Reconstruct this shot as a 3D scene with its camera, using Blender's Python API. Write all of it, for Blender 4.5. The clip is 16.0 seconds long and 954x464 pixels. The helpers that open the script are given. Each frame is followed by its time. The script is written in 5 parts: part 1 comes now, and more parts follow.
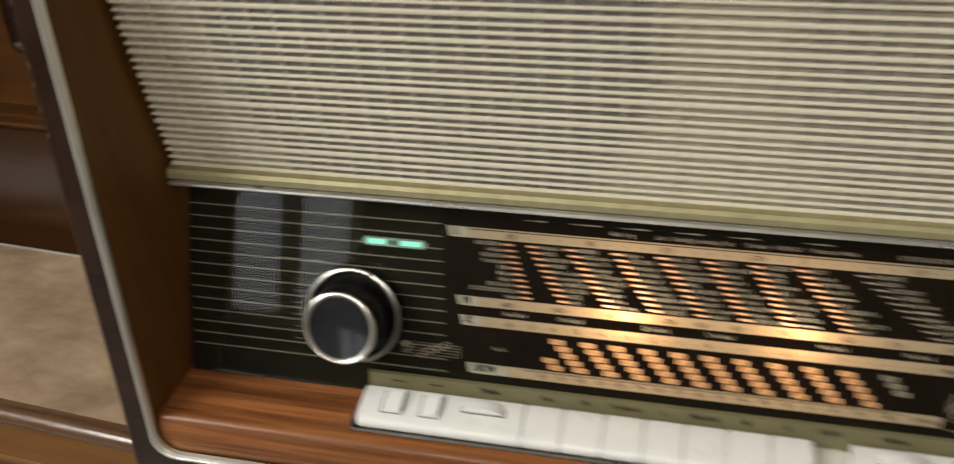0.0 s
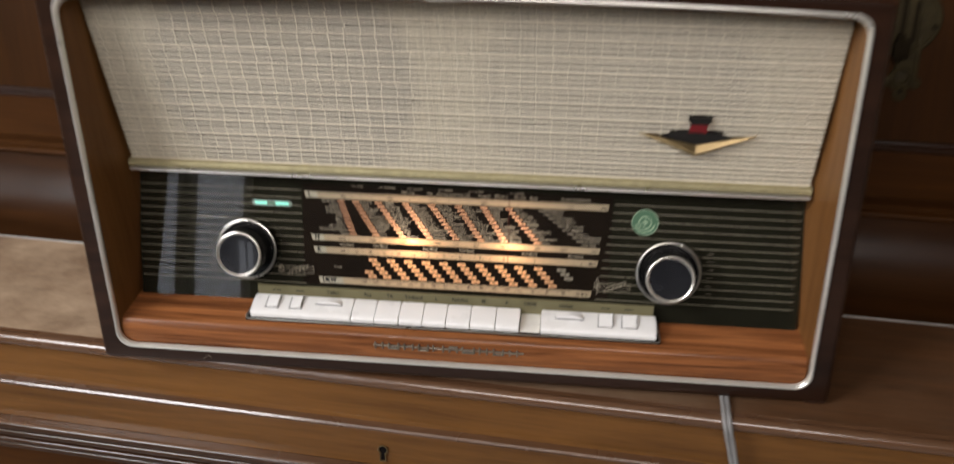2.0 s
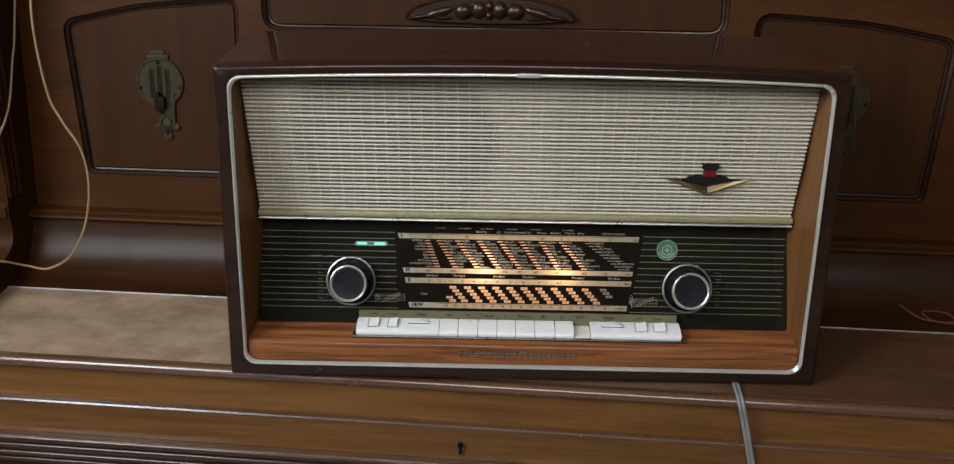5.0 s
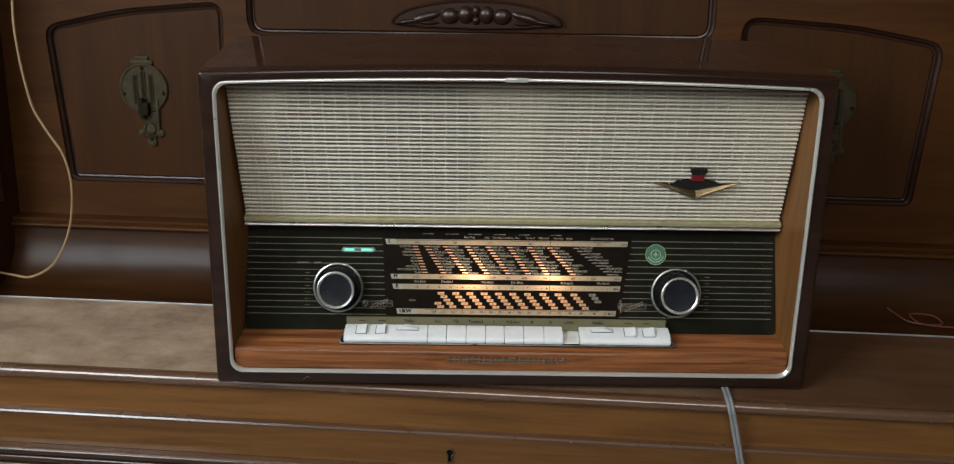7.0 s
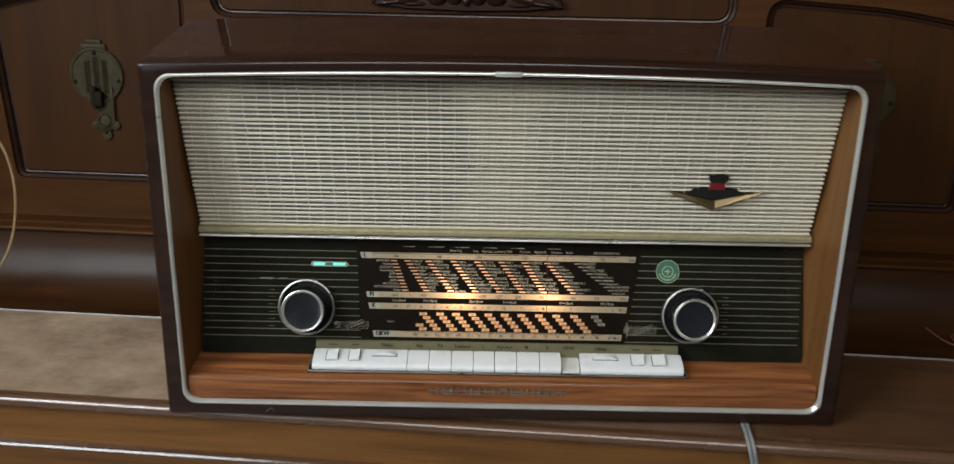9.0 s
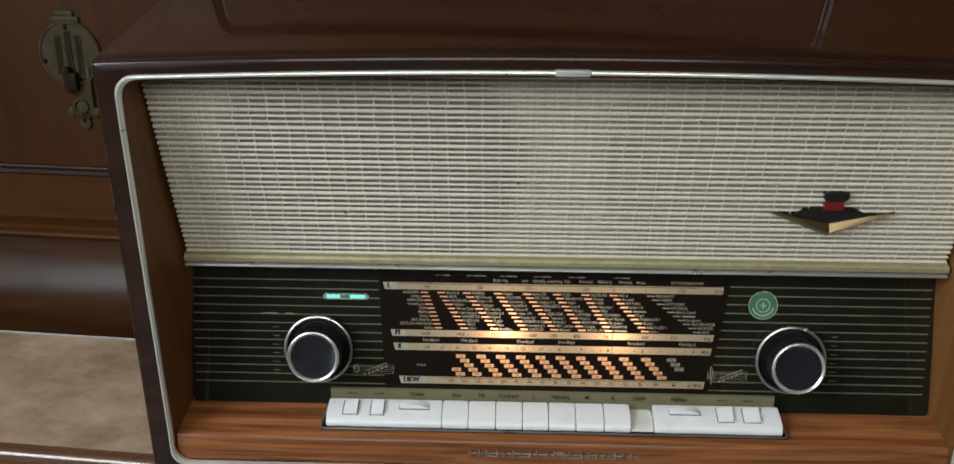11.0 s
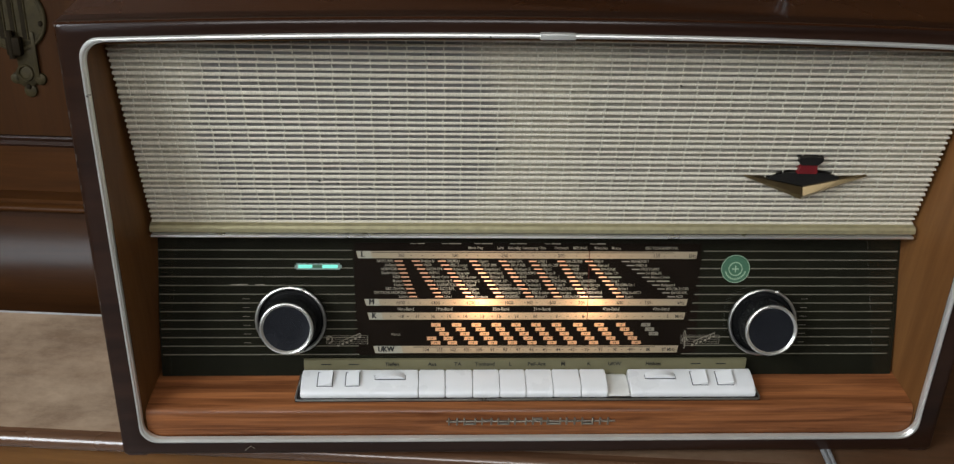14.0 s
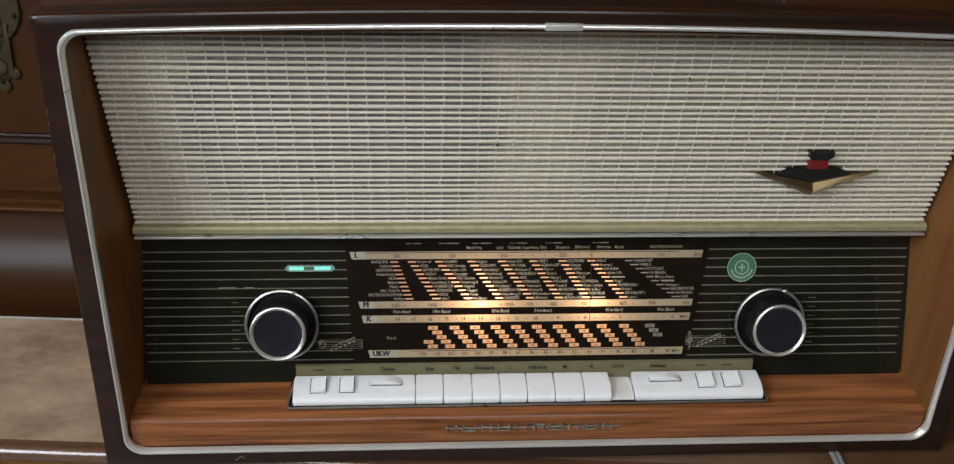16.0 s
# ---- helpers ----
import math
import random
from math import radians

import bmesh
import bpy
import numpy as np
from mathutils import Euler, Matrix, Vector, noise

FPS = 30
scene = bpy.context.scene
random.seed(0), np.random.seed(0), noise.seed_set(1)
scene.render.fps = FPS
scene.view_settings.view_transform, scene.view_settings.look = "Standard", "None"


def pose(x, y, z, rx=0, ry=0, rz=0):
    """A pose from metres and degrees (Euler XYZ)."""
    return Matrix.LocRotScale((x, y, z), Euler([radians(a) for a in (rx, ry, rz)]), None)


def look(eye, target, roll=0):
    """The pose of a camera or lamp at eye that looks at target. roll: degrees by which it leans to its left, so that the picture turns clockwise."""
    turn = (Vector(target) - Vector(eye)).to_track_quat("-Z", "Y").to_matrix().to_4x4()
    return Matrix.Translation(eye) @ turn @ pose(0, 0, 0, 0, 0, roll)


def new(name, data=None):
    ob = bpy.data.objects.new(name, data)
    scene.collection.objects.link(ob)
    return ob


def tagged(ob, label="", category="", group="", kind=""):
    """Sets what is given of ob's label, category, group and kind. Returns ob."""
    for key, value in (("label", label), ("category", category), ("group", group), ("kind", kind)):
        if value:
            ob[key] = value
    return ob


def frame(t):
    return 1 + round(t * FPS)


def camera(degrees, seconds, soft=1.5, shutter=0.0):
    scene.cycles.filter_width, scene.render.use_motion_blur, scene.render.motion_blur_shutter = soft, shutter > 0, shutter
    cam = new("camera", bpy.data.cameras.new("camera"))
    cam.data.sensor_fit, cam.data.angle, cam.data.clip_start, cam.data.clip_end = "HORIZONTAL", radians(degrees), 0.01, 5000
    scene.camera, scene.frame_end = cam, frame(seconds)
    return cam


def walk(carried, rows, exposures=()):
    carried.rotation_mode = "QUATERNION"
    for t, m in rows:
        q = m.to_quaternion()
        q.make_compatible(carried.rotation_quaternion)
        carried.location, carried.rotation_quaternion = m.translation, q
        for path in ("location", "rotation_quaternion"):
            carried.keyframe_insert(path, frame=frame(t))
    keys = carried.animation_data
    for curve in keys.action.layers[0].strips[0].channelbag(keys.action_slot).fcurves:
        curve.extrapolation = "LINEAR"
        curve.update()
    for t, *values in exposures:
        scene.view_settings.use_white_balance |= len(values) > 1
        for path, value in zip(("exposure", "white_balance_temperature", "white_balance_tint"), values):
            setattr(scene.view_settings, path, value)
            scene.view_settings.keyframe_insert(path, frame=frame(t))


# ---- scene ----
cam = camera(53.8, 16.0, soft=1.25, shutter=0.9)
# the cabinet's foot becomes the origin
LEVEL = pose(-0.004, -0.400, 0.045)
PATH = [
    (0, (-0.015, -0.013, 0.338), (-0.436, 1.751, -0.505), -0.8),
    (0.5, (0.025, -0.092, 0.37), (-0.239, 1.693, -0.493), -0.3),
    (1, (0.058, -0.199, 0.386), (-0.177, 1.598, -0.461), -0.5),
    (1.5, (0.079, -0.266, 0.398), (-0.123, 1.542, -0.432), -0.0),
    (2, (0.11, -0.356, 0.412), (-0.095, 1.488, -0.334), 0.5),
    (2.5, (0.119, -0.487, 0.428), (-0.104, 1.411, -0.164), 0.4),
    (3, (0.055, -0.554, 0.42), (-0.156, 1.35, -0.154), 0.2),
    (3.5, (-0.001, -0.608, 0.408), (-0.098, 1.312, -0.144), 0.8),
    (4, (-0.025, -0.628, 0.406), (-0.077, 1.299, -0.129), 1.1),
    (4.5, (-0.03, -0.627, 0.4), (-0.069, 1.305, -0.116), 0.9),
    (5, (-0.034, -0.619, 0.397), (-0.064, 1.317, -0.103), 0.8),
    (7.5, (-0.037, -0.61, 0.394), (-0.031, 1.33, -0.094), 0.8),
    (8, (-0.034, -0.598, 0.392), (-0.022, 1.338, -0.108), 0.8),
    (8.2, (-0.033, -0.585, 0.393), (-0.017, 1.351, -0.108), 0.6),
    (10.3, (0.002, -0.284, 0.415), (-0.083, 1.613, -0.212), 0.9),
    (10.5, (-0.014, -0.276, 0.417), (-0.103, 1.62, -0.215), 0.5),
    (11, (-0.04, -0.271, 0.425), (-0.105, 1.609, -0.254), 0.2),
    (11.5, (-0.051, -0.266, 0.417), (-0.079, 1.608, -0.282), 0.5),
    (12, (-0.063, -0.265, 0.415), (-0.065, 1.602, -0.302), 0.6),
    (12.5, (-0.07, -0.266, 0.416), (-0.043, 1.599, -0.307), 0.7),
    (13, (-0.073, -0.26, 0.414), (-0.025, 1.603, -0.31), 0.9),
    (13.5, (-0.073, -0.259, 0.416), (-0.01, 1.601, -0.315), 1.0),
    (14, (-0.076, -0.263, 0.419), (0.005, 1.595, -0.318), 1.1),
    (14.5, (-0.077, -0.255, 0.415), (0.012, 1.601, -0.326), 1.2),
    (15, (-0.085, -0.241, 0.413), (0.013, 1.614, -0.329), 1.2),
    (15.5, (-0.086, -0.234, 0.415), (0.025, 1.617, -0.334), 1.1),
    (16, (-0.09, -0.233, 0.413), (0.035, 1.616, -0.338), 1.2),
]
walk(cam, [(t, LEVEL @ look(eye, target, roll)) for t, eye, target, roll in PATH],
     [(0.0, 0.0, 7850, 10), (0.5, 0.08, 7750, 13), (1.5, 0.22, 7450, 17), (2.5, 0.12, 7250, 16), (3.5, -0.05, 6850, 12), (5.0, -0.06, 6650, 10), (8.2, -0.06, 6650, 7), (10.3, -0.08, 6600, 7), (16.0, -0.08, 6580, 11)])

# ---- light ----
world = bpy.data.worlds.new("sky")
scene.world = world
world.use_nodes = True
wn, wl = world.node_tree.nodes, world.node_tree.links
sky = wn.new("ShaderNodeTexSky")
sky.sky_type, sky.sun_disc = "NISHITA", False
sky.sun_elevation, sky.sun_rotation = radians(35), radians(200)
wl.new(sky.outputs[0], wn["Background"].inputs[0])
wn["Background"].inputs[1].default_value = 0.12


def window_light(name, m, w, h, watts, colour):
    data = bpy.data.lights.new(name, "AREA")
    data.shape, data.size, data.size_y, data.energy, data.color = "RECTANGLE", w, h, watts, colour
    ob = new(name, data)
    ob.matrix_world = m
    return ob


# window openings, all out of view: two in the wall behind, one in the side wall
WIN_BACK = (-1.82, -1.20, -0.60, 1.75)      # x0 x1 z0 z1 in the wall y = -2.8
WIN_ADDED = (-1.05, 0.75, 0.90, 1.95)        # a high wide opening added in the same wall
WIN_SIDE = (-2.20, -0.80, 0.70, 1.95)       # y0 y1 z0 z1 in the wall x = -1.95
# area lamp added at the high opening, to light the front broadly
window_light("added_high_light", look((-0.15, -2.72, 1.43), (0.0, 0, 0.1)), 1.70, 0.95, 27, (0.97, 0.98, 1.0))
window_light("daylight_side", look((-1.88, -1.50, 1.33), (-0.2, 0, 0.0)), 1.30, 1.15, 58, (0.84, 0.92, 1.0))

# ---- materials ----


def mat(name):
    m = bpy.data.materials.new(name)
    m.use_nodes = True
    return m, m.node_tree.nodes, m.node_tree.links, m.node_tree.nodes["Principled BSDF"]


def plain(name, colour, rough, metal=0.0, bump=0.0, scale=60.0, vary=0.12, coat=0.0, spec=0.5):
    """Even paint, plastic or metal, with a fine mottling and relief."""
    m, n, l, p = mat(name)
    tc, nz = n.new("ShaderNodeTexCoord"), n.new("ShaderNodeTexNoise")
    nz.inputs["Scale"].default_value, nz.inputs["Detail"].default_value = scale, 6.0
    ramp = n.new("ShaderNodeValToRGB")
    ramp.color_ramp.elements[0].position, ramp.color_ramp.elements[1].position = 0.3, 0.7
    ramp.color_ramp.elements[0].color = (*[c * (1 - vary) for c in colour], 1)
    ramp.color_ramp.elements[1].color = (*[min(1, c * (1 + vary)) for c in colour], 1)
    l.new(tc.outputs["Object"], nz.inputs["Vector"])
    l.new(nz.outputs["Fac"], ramp.inputs[0])
    l.new(ramp.outputs[0], p.inputs["Base Color"])
    rr = n.new("ShaderNodeMapRange")
    rr.inputs["To Min"].default_value, rr.inputs["To Max"].default_value = max(0.02, rough - 0.08), min(1, rough + 0.1)
    l.new(nz.outputs["Fac"], rr.inputs["Value"])
    l.new(rr.outputs[0], p.inputs["Roughness"])
    p.inputs["Metallic"].default_value = metal
    p.inputs["Coat Weight"].default_value = coat
    p.inputs["Specular IOR Level"].default_value = spec
    if bump:
        b = n.new("ShaderNodeBump")
        b.inputs["Strength"].default_value, b.inputs["Distance"].default_value = bump, 0.001
        l.new(nz.outputs["Fac"], b.inputs["Height"])
        l.new(b.outputs[0], p.inputs["Normal"])
    return m


def wood(name, dark, light, rough, along=(1, 14, 14), scale=9.0, coat=0.0, coat_rough=0.1, dust=0.0, bump=0.12, streak=0.5, spec=0.12):
    """Stained wood: long grain, broad figure, pores; dust pales it, thinning along x as painted shade."""
    m, n, l, p = mat(name)
    tc, mp = n.new("ShaderNodeTexCoord"), n.new("ShaderNodeMapping")
    mp.inputs["Scale"].default_value = along
    l.new(tc.outputs["Object"], mp.inputs["Vector"])
    grain, figure, pores = (n.new("ShaderNodeTexNoise") for _ in range(3))
    for node, s, d, r, dist in ((grain, scale, 9, 0.65, 0.6), (figure, scale * 0.22, 3, 0.5, 1.2), (pores, scale * 9, 3, 0.6, 0.0)):
        node.inputs["Scale"].default_value, node.inputs["Detail"].default_value = s, d
        node.inputs["Roughness"].default_value, node.inputs["Distortion"].default_value = r, dist
        l.new(mp.outputs[0], node.inputs["Vector"])
    mix = n.new("ShaderNodeMix")
    mix.inputs[0].default_value = streak
    l.new(grain.outputs["Fac"], mix.inputs[2])
    l.new(figure.outputs["Fac"], mix.inputs[3])
    ramp = n.new("ShaderNodeValToRGB")
    ramp.color_ramp.elements[0].position, ramp.color_ramp.elements[1].position = 0.34, 0.68
    ramp.color_ramp.elements[0].color, ramp.color_ramp.elements[1].color = (*dark, 1), (*light, 1)
    l.new(mix.outputs[0], ramp.inputs[0])
    colour = ramp.outputs[0]
    wear = n.new("ShaderNodeTexNoise")
    wear.inputs["Scale"].default_value, wear.inputs["Detail"].default_value = 6.0, 8.0
    l.new(tc.outputs["Object"], wear.inputs["Vector"])
    if dust:
        mp2, cloud = n.new("ShaderNodeMapping"), n.new("ShaderNodeTexNoise")
        mp2.inputs["Scale"].default_value = (1.0, 1.7, 1.0)
        cloud.inputs["Scale"].default_value, cloud.inputs["Detail"].default_value, cloud.inputs["Roughness"].default_value = 8.0, 12.0, 0.74
        l.new(tc.outputs["Object"], mp2.inputs["Vector"])
        l.new(mp2.outputs[0], cloud.inputs["Vector"])
        mr = n.new("ShaderNodeMapRange")
        mr.inputs["From Min"].default_value, mr.inputs["From Max"].default_value = 0.38, 0.68
        mr.inputs["To Min"].default_value, mr.inputs["To Max"].default_value = dust * 0.38, dust
        l.new(cloud.outputs["Fac"], mr.inputs["Value"])
        grey = n.new("ShaderNodeMix")
        grey.data_type = "RGBA"
        grey.inputs[7].default_value = (0.56, 0.415, 0.285, 1)
        # less dust towards +x paints the radio's shade into the lid's colour
        sep, side_shade, mul = n.new("ShaderNodeSeparateXYZ"), n.new("ShaderNodeMapRange"), n.new("ShaderNodeMath")
        l.new(tc.outputs["Object"], sep.inputs[0])
        l.new(sep.outputs["X"], side_shade.inputs["Value"])
        side_shade.inputs["From Min"].default_value, side_shade.inputs["From Max"].default_value = -0.30, 0.30
        side_shade.inputs["To Min"].default_value, side_shade.inputs["To Max"].default_value = 1.0, 0.08
        mul.operation = "MULTIPLY"
        l.new(mr.outputs[0], mul.inputs[0])
        l.new(side_shade.outputs[0], mul.inputs[1])
        l.new(mul.outputs[0], grey.inputs[0])
        l.new(colour, grey.inputs[6])
        colour = grey.outputs[2]
    l.new(colour, p.inputs["Base Color"])
    rr = n.new("ShaderNodeMapRange")
    rr.inputs["From Min"].default_value, rr.inputs["From Max"].default_value = 0.3, 0.7
    rr.inputs["To Min"].default_value, rr.inputs["To Max"].default_value = max(0.05, rough - 0.08), min(1, rough + 0.12)
    l.new(wear.outputs["Fac"], rr.inputs["Value"])
    l.new(rr.outputs[0], p.inputs["Roughness"])
    p.inputs["Coat Weight"].default_value, p.inputs["Coat Roughness"].default_value = coat, coat_rough
    p.inputs["Specular IOR Level"].default_value = spec
    b = n.new("ShaderNodeBump")
    b.inputs["Strength"].default_value, b.inputs["Distance"].default_value = bump, 0.0008
    l.new(pores.outputs["Fac"], b.inputs["Height"])
    l.new(b.outputs[0], p.inputs["Normal"])
    return m


def backlit(name, power, glow, base=(0.5, 0.42, 0.25), reach=0.055):
    """Translucent print of the dial, lit from behind by the two scale bulbs at x = -0.045 and 0.048."""
    m, n, l, p = mat(name)
    tc, sep = n.new("ShaderNodeTexCoord"), n.new("ShaderNodeSeparateXYZ")
    l.new(tc.outputs["Object"], sep.inputs[0])
    total = None
    for bx, gain in ((-0.045, 1.0), (0.048, 0.75)):
        d = n.new("ShaderNodeVectorMath")
        d.operation = "DISTANCE"
        l.new(tc.outputs["Object"], d.inputs[0])
        d.inputs[1].default_value = (bx, 0.075, 0.107)
        q = n.new("ShaderNodeMath")
        q.operation = "DIVIDE"
        l.new(d.outputs["Value"], q.inputs[0])
        q.inputs[1].default_value = reach
        sq = n.new("ShaderNodeMath")
        sq.operation = "POWER"
        l.new(q.outputs[0], sq.inputs[0])
        sq.inputs[1].default_value = 2.0
        a = n.new("ShaderNodeMath")
        a.operation = "ADD"
        l.new(sq.outputs[0], a.inputs[0])
        a.inputs[1].default_value = 0.25
        inv = n.new("ShaderNodeMath")
        inv.operation = "DIVIDE"
        inv.inputs[0].default_value = gain * power
        l.new(a.outputs[0], inv.inputs[1])
        if total is None:
            total = inv.outputs[0]
        else:
            s = n.new("ShaderNodeMath")
            s.operation = "ADD"
            l.new(total, s.inputs[0])
            l.new(inv.outputs[0], s.inputs[1])
            total = s.outputs[0]
    p.inputs["Base Color"].default_value = (*base, 1)
    p.inputs["Roughness"].default_value = 0.45
    p.inputs["Emission Color"].default_value = (*glow, 1)
    l.new(total, p.inputs["Emission Strength"])
    return m


def glass(name, rough=0.01):
    m, n, l, p = mat(name)
    n.remove(p)
    mix, fr, tr, gl = n.new("ShaderNodeMixShader"), n.new("ShaderNodeFresnel"), n.new("ShaderNodeBsdfTransparent"), n.new("ShaderNodeBsdfGlossy")
    fr.inputs["IOR"].default_value = 1.5
    gl.inputs["Roughness"].default_value = rough
    l.new(fr.outputs[0], mix.inputs[0])
    l.new(tr.outputs[0], mix.inputs[1])
    l.new(gl.outputs[0], mix.inputs[2])
    l.new(mix.outputs[0], n["Material Output"].inputs["Surface"])
    return m


PIANO = wood("walnut_piano", (0.040, 0.0138, 0.0032), (0.078, 0.0280, 0.0062), 0.45, coat=0.05, coat_rough=0.2)
PIANO_NOSE = wood("glossy_walnut_edge", (0.075, 0.034, 0.016), (0.150, 0.075, 0.040), 0.22, coat=1.0, coat_rough=0.12, spec=0.6)
HINGE = plain("worn_hinge_metal", (0.40, 0.39, 0.37), 0.35, 0.6)
PIANO_SWEEP = wood("polished_walnut_sweep", (0.024, 0.0085, 0.0024), (0.055, 0.0200, 0.0052), 0.45, coat=0.22, coat_rough=0.26)
KEY_SLIP = wood("dark_reeded_walnut", (0.024, 0.0105, 0.005), (0.062, 0.027, 0.012), 0.34, coat=0.8, coat_rough=0.14)
# front board: walnut lightened in colour for the extra light it catches
PIANO_FRONT = wood("lightened_walnut_front", (0.094, 0.040, 0.0112), (0.205, 0.090, 0.0245), 0.36, coat=0.45, coat_rough=0.14)
PIANO_LID = wood("dusty_shaded_walnut", (0.045, 0.017, 0.006), (0.110, 0.043, 0.015), 0.36, coat=0.2, coat_rough=0.3, dust=0.88)
PIANO_UP = wood("walnut_upright", (0.030, 0.0108, 0.0024), (0.056, 0.0200, 0.0044), 0.5, along=(14, 14, 1), coat=0.03, coat_rough=0.25)
CARVED = wood("carved_walnut", (0.014, 0.006, 0.003), (0.042, 0.016, 0.008), 0.4, bump=0.3, coat=0.6, coat_rough=0.2)
BRASS_BACK = plain("dull_brass_back", (0.016, 0.011, 0.005), 0.7, spec=0.1)
CAB = wood("dark_lacquered_cabinet", (0.030, 0.0100, 0.0038), (0.058, 0.0200, 0.0068), 0.28, coat=1.0, coat_rough=0.05, streak=0.8)
CAB_RIM = wood("worn_dark_lacquer_edge", (0.015, 0.0062, 0.0036), (0.034, 0.0145, 0.0082), 0.36, coat=0.60, coat_rough=0.16, streak=0.8)
CAB_SIDE = wood("dark_lacquered_side", (0.024, 0.0115, 0.009), (0.055, 0.027, 0.020), 0.22, along=(14, 14, 1), coat=1.0, coat_rough=0.06)
CAB_FOOT = wood("near_black_lacquer", (0.010, 0.006, 0.004), (0.024, 0.013, 0.009), 0.35, coat=0.3, coat_rough=0.1)
CHEEK = wood("teak_cheek", (0.145, 0.058, 0.017), (0.240, 0.107, 0.034), 0.45, along=(14, 14, 1), coat=0.15)
SHELF = wood("teak_shelf", (0.070, 0.020, 0.007), (0.43, 0.160, 0.056), 0.36, along=(1, 26, 26), scale=7.0, coat=0.4, coat_rough=0.2, streak=0.35)
ALU = plain("polished_aluminium", (0.80, 0.79, 0.75), 0.28, 0.85, 0.0, 25, 0.05)
TRIM = plain("brushed_aluminium_trim", (0.80, 0.79, 0.73), 0.30, 0.65, 0.0, 25, 0.05)
GOLD = plain("pale_gold_anodised", (0.42, 0.375, 0.22), 0.48, 0.55, 0.05, 180)
BRASS = plain("polished_brass", (0.24, 0.18, 0.095), 0.3, 1.0)
OLD_BRASS = plain("tarnished_brass", (0.040, 0.030, 0.012), 0.55, 0.2, 0.4, 90, 0.35, spec=0.22)
DARK_METAL = plain("blackened_metal", (0.035, 0.03, 0.025), 0.4, 0.6)
CHIP = plain("bare_wood_chip", (0.10, 0.08, 0.068), 0.7)
RIB = plain("woven_cream_rib", (0.68, 0.625, 0.505), 0.9, 0, 0.5, 420, 0.14, spec=0.03)
CLOTH = plain("grey_beige_backing", (0.45, 0.42, 0.335), 0.95, 0, 0.6, 300, 0.2, spec=0.03)
_n, _l = CLOTH.node_tree.nodes, CLOTH.node_tree.links
_p = _n["Principled BSDF"]
_src = _p.inputs["Base Color"].links[0].from_socket
_tc = _n.new("ShaderNodeTexCoord")
# the dark of both speaker openings behind, painted into the cloth as discs
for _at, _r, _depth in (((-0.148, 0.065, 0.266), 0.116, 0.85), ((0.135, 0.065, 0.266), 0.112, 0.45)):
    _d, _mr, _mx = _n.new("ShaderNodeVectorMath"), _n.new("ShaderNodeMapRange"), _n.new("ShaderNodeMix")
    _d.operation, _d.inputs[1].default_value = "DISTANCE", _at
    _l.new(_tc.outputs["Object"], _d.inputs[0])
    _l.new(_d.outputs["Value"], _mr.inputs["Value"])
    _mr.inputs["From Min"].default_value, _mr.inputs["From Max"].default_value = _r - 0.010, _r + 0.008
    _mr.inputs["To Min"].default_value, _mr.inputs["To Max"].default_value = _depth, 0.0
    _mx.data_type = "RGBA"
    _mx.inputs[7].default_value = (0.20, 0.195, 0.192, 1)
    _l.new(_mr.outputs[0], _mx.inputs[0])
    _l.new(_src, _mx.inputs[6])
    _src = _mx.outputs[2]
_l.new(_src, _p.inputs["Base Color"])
THREAD = plain("pale_thread", (0.60, 0.57, 0.47), 0.9, 0, 0.3, 300, spec=0.03)
BLACKP = plain("olive_black_dial", (0.0125, 0.012, 0.007), 0.6, 0, 0.0, 40, 0.2, spec=0.05)
DIALBOX = plain("brown_black_scale", (0.011, 0.007, 0.0045), 0.6, 0, 0.0, 40, 0.2, spec=0.05)
STRIPE = plain("dull_gold_stripe", (0.185, 0.168, 0.120), 0.5, 0.0, spec=0.2)
WHITE = plain("white_key_plastic", (0.82, 0.82, 0.81), 0.28, 0, 0.02, 30, 0.02, coat=0.2)
WHITE_IN = plain("ivory_pressed_key", (0.72, 0.71, 0.66), 0.35)
SLOT = plain("dark_slot", (0.006, 0.005, 0.005), 0.8, spec=0.05)
GAP = plain("grey_gap", (0.045, 0.045, 0.05), 0.6)
OLIVE = plain("olive_label_strip", (0.175, 0.158, 0.085), 0.45, 0.1, 0.0, 60, 0.06)
INK = plain("black_ink", (0.012, 0.012, 0.010), 0.6)
PALE = plain("cream_print", (0.27, 0.235, 0.175), 0.6, spec=0.1)
KNOB = plain("black_bakelite", (0.008, 0.008, 0.008), 0.24, 0, 0.0, 50, 0.1, spec=0.3)
KNOB_FACE = plain("smoked_knob_face", (0.014, 0.015, 0.018), 0.22, 0.0, 0.0, 50, 0.1, coat=0.5, spec=0.35)
CHROME = plain("chrome", (0.80, 0.79, 0.74), 0.30, 0.9, 0, 30, 0.03)
RING = plain("dull_ring_metal", (0.55, 0.54, 0.50), 0.30, 0.95)
GREEN = plain("green_badge", (0.065, 0.165, 0.095), 0.4)
GREEN_INK = plain("pale_green_print", (0.42, 0.55, 0.38), 0.5)
RED = plain("red_enamel", (0.17, 0.010, 0.013), 0.25, coat=0.4)
BLACK_ENAMEL = plain("black_enamel", (0.010, 0.009, 0.008), 0.15, coat=0.5)
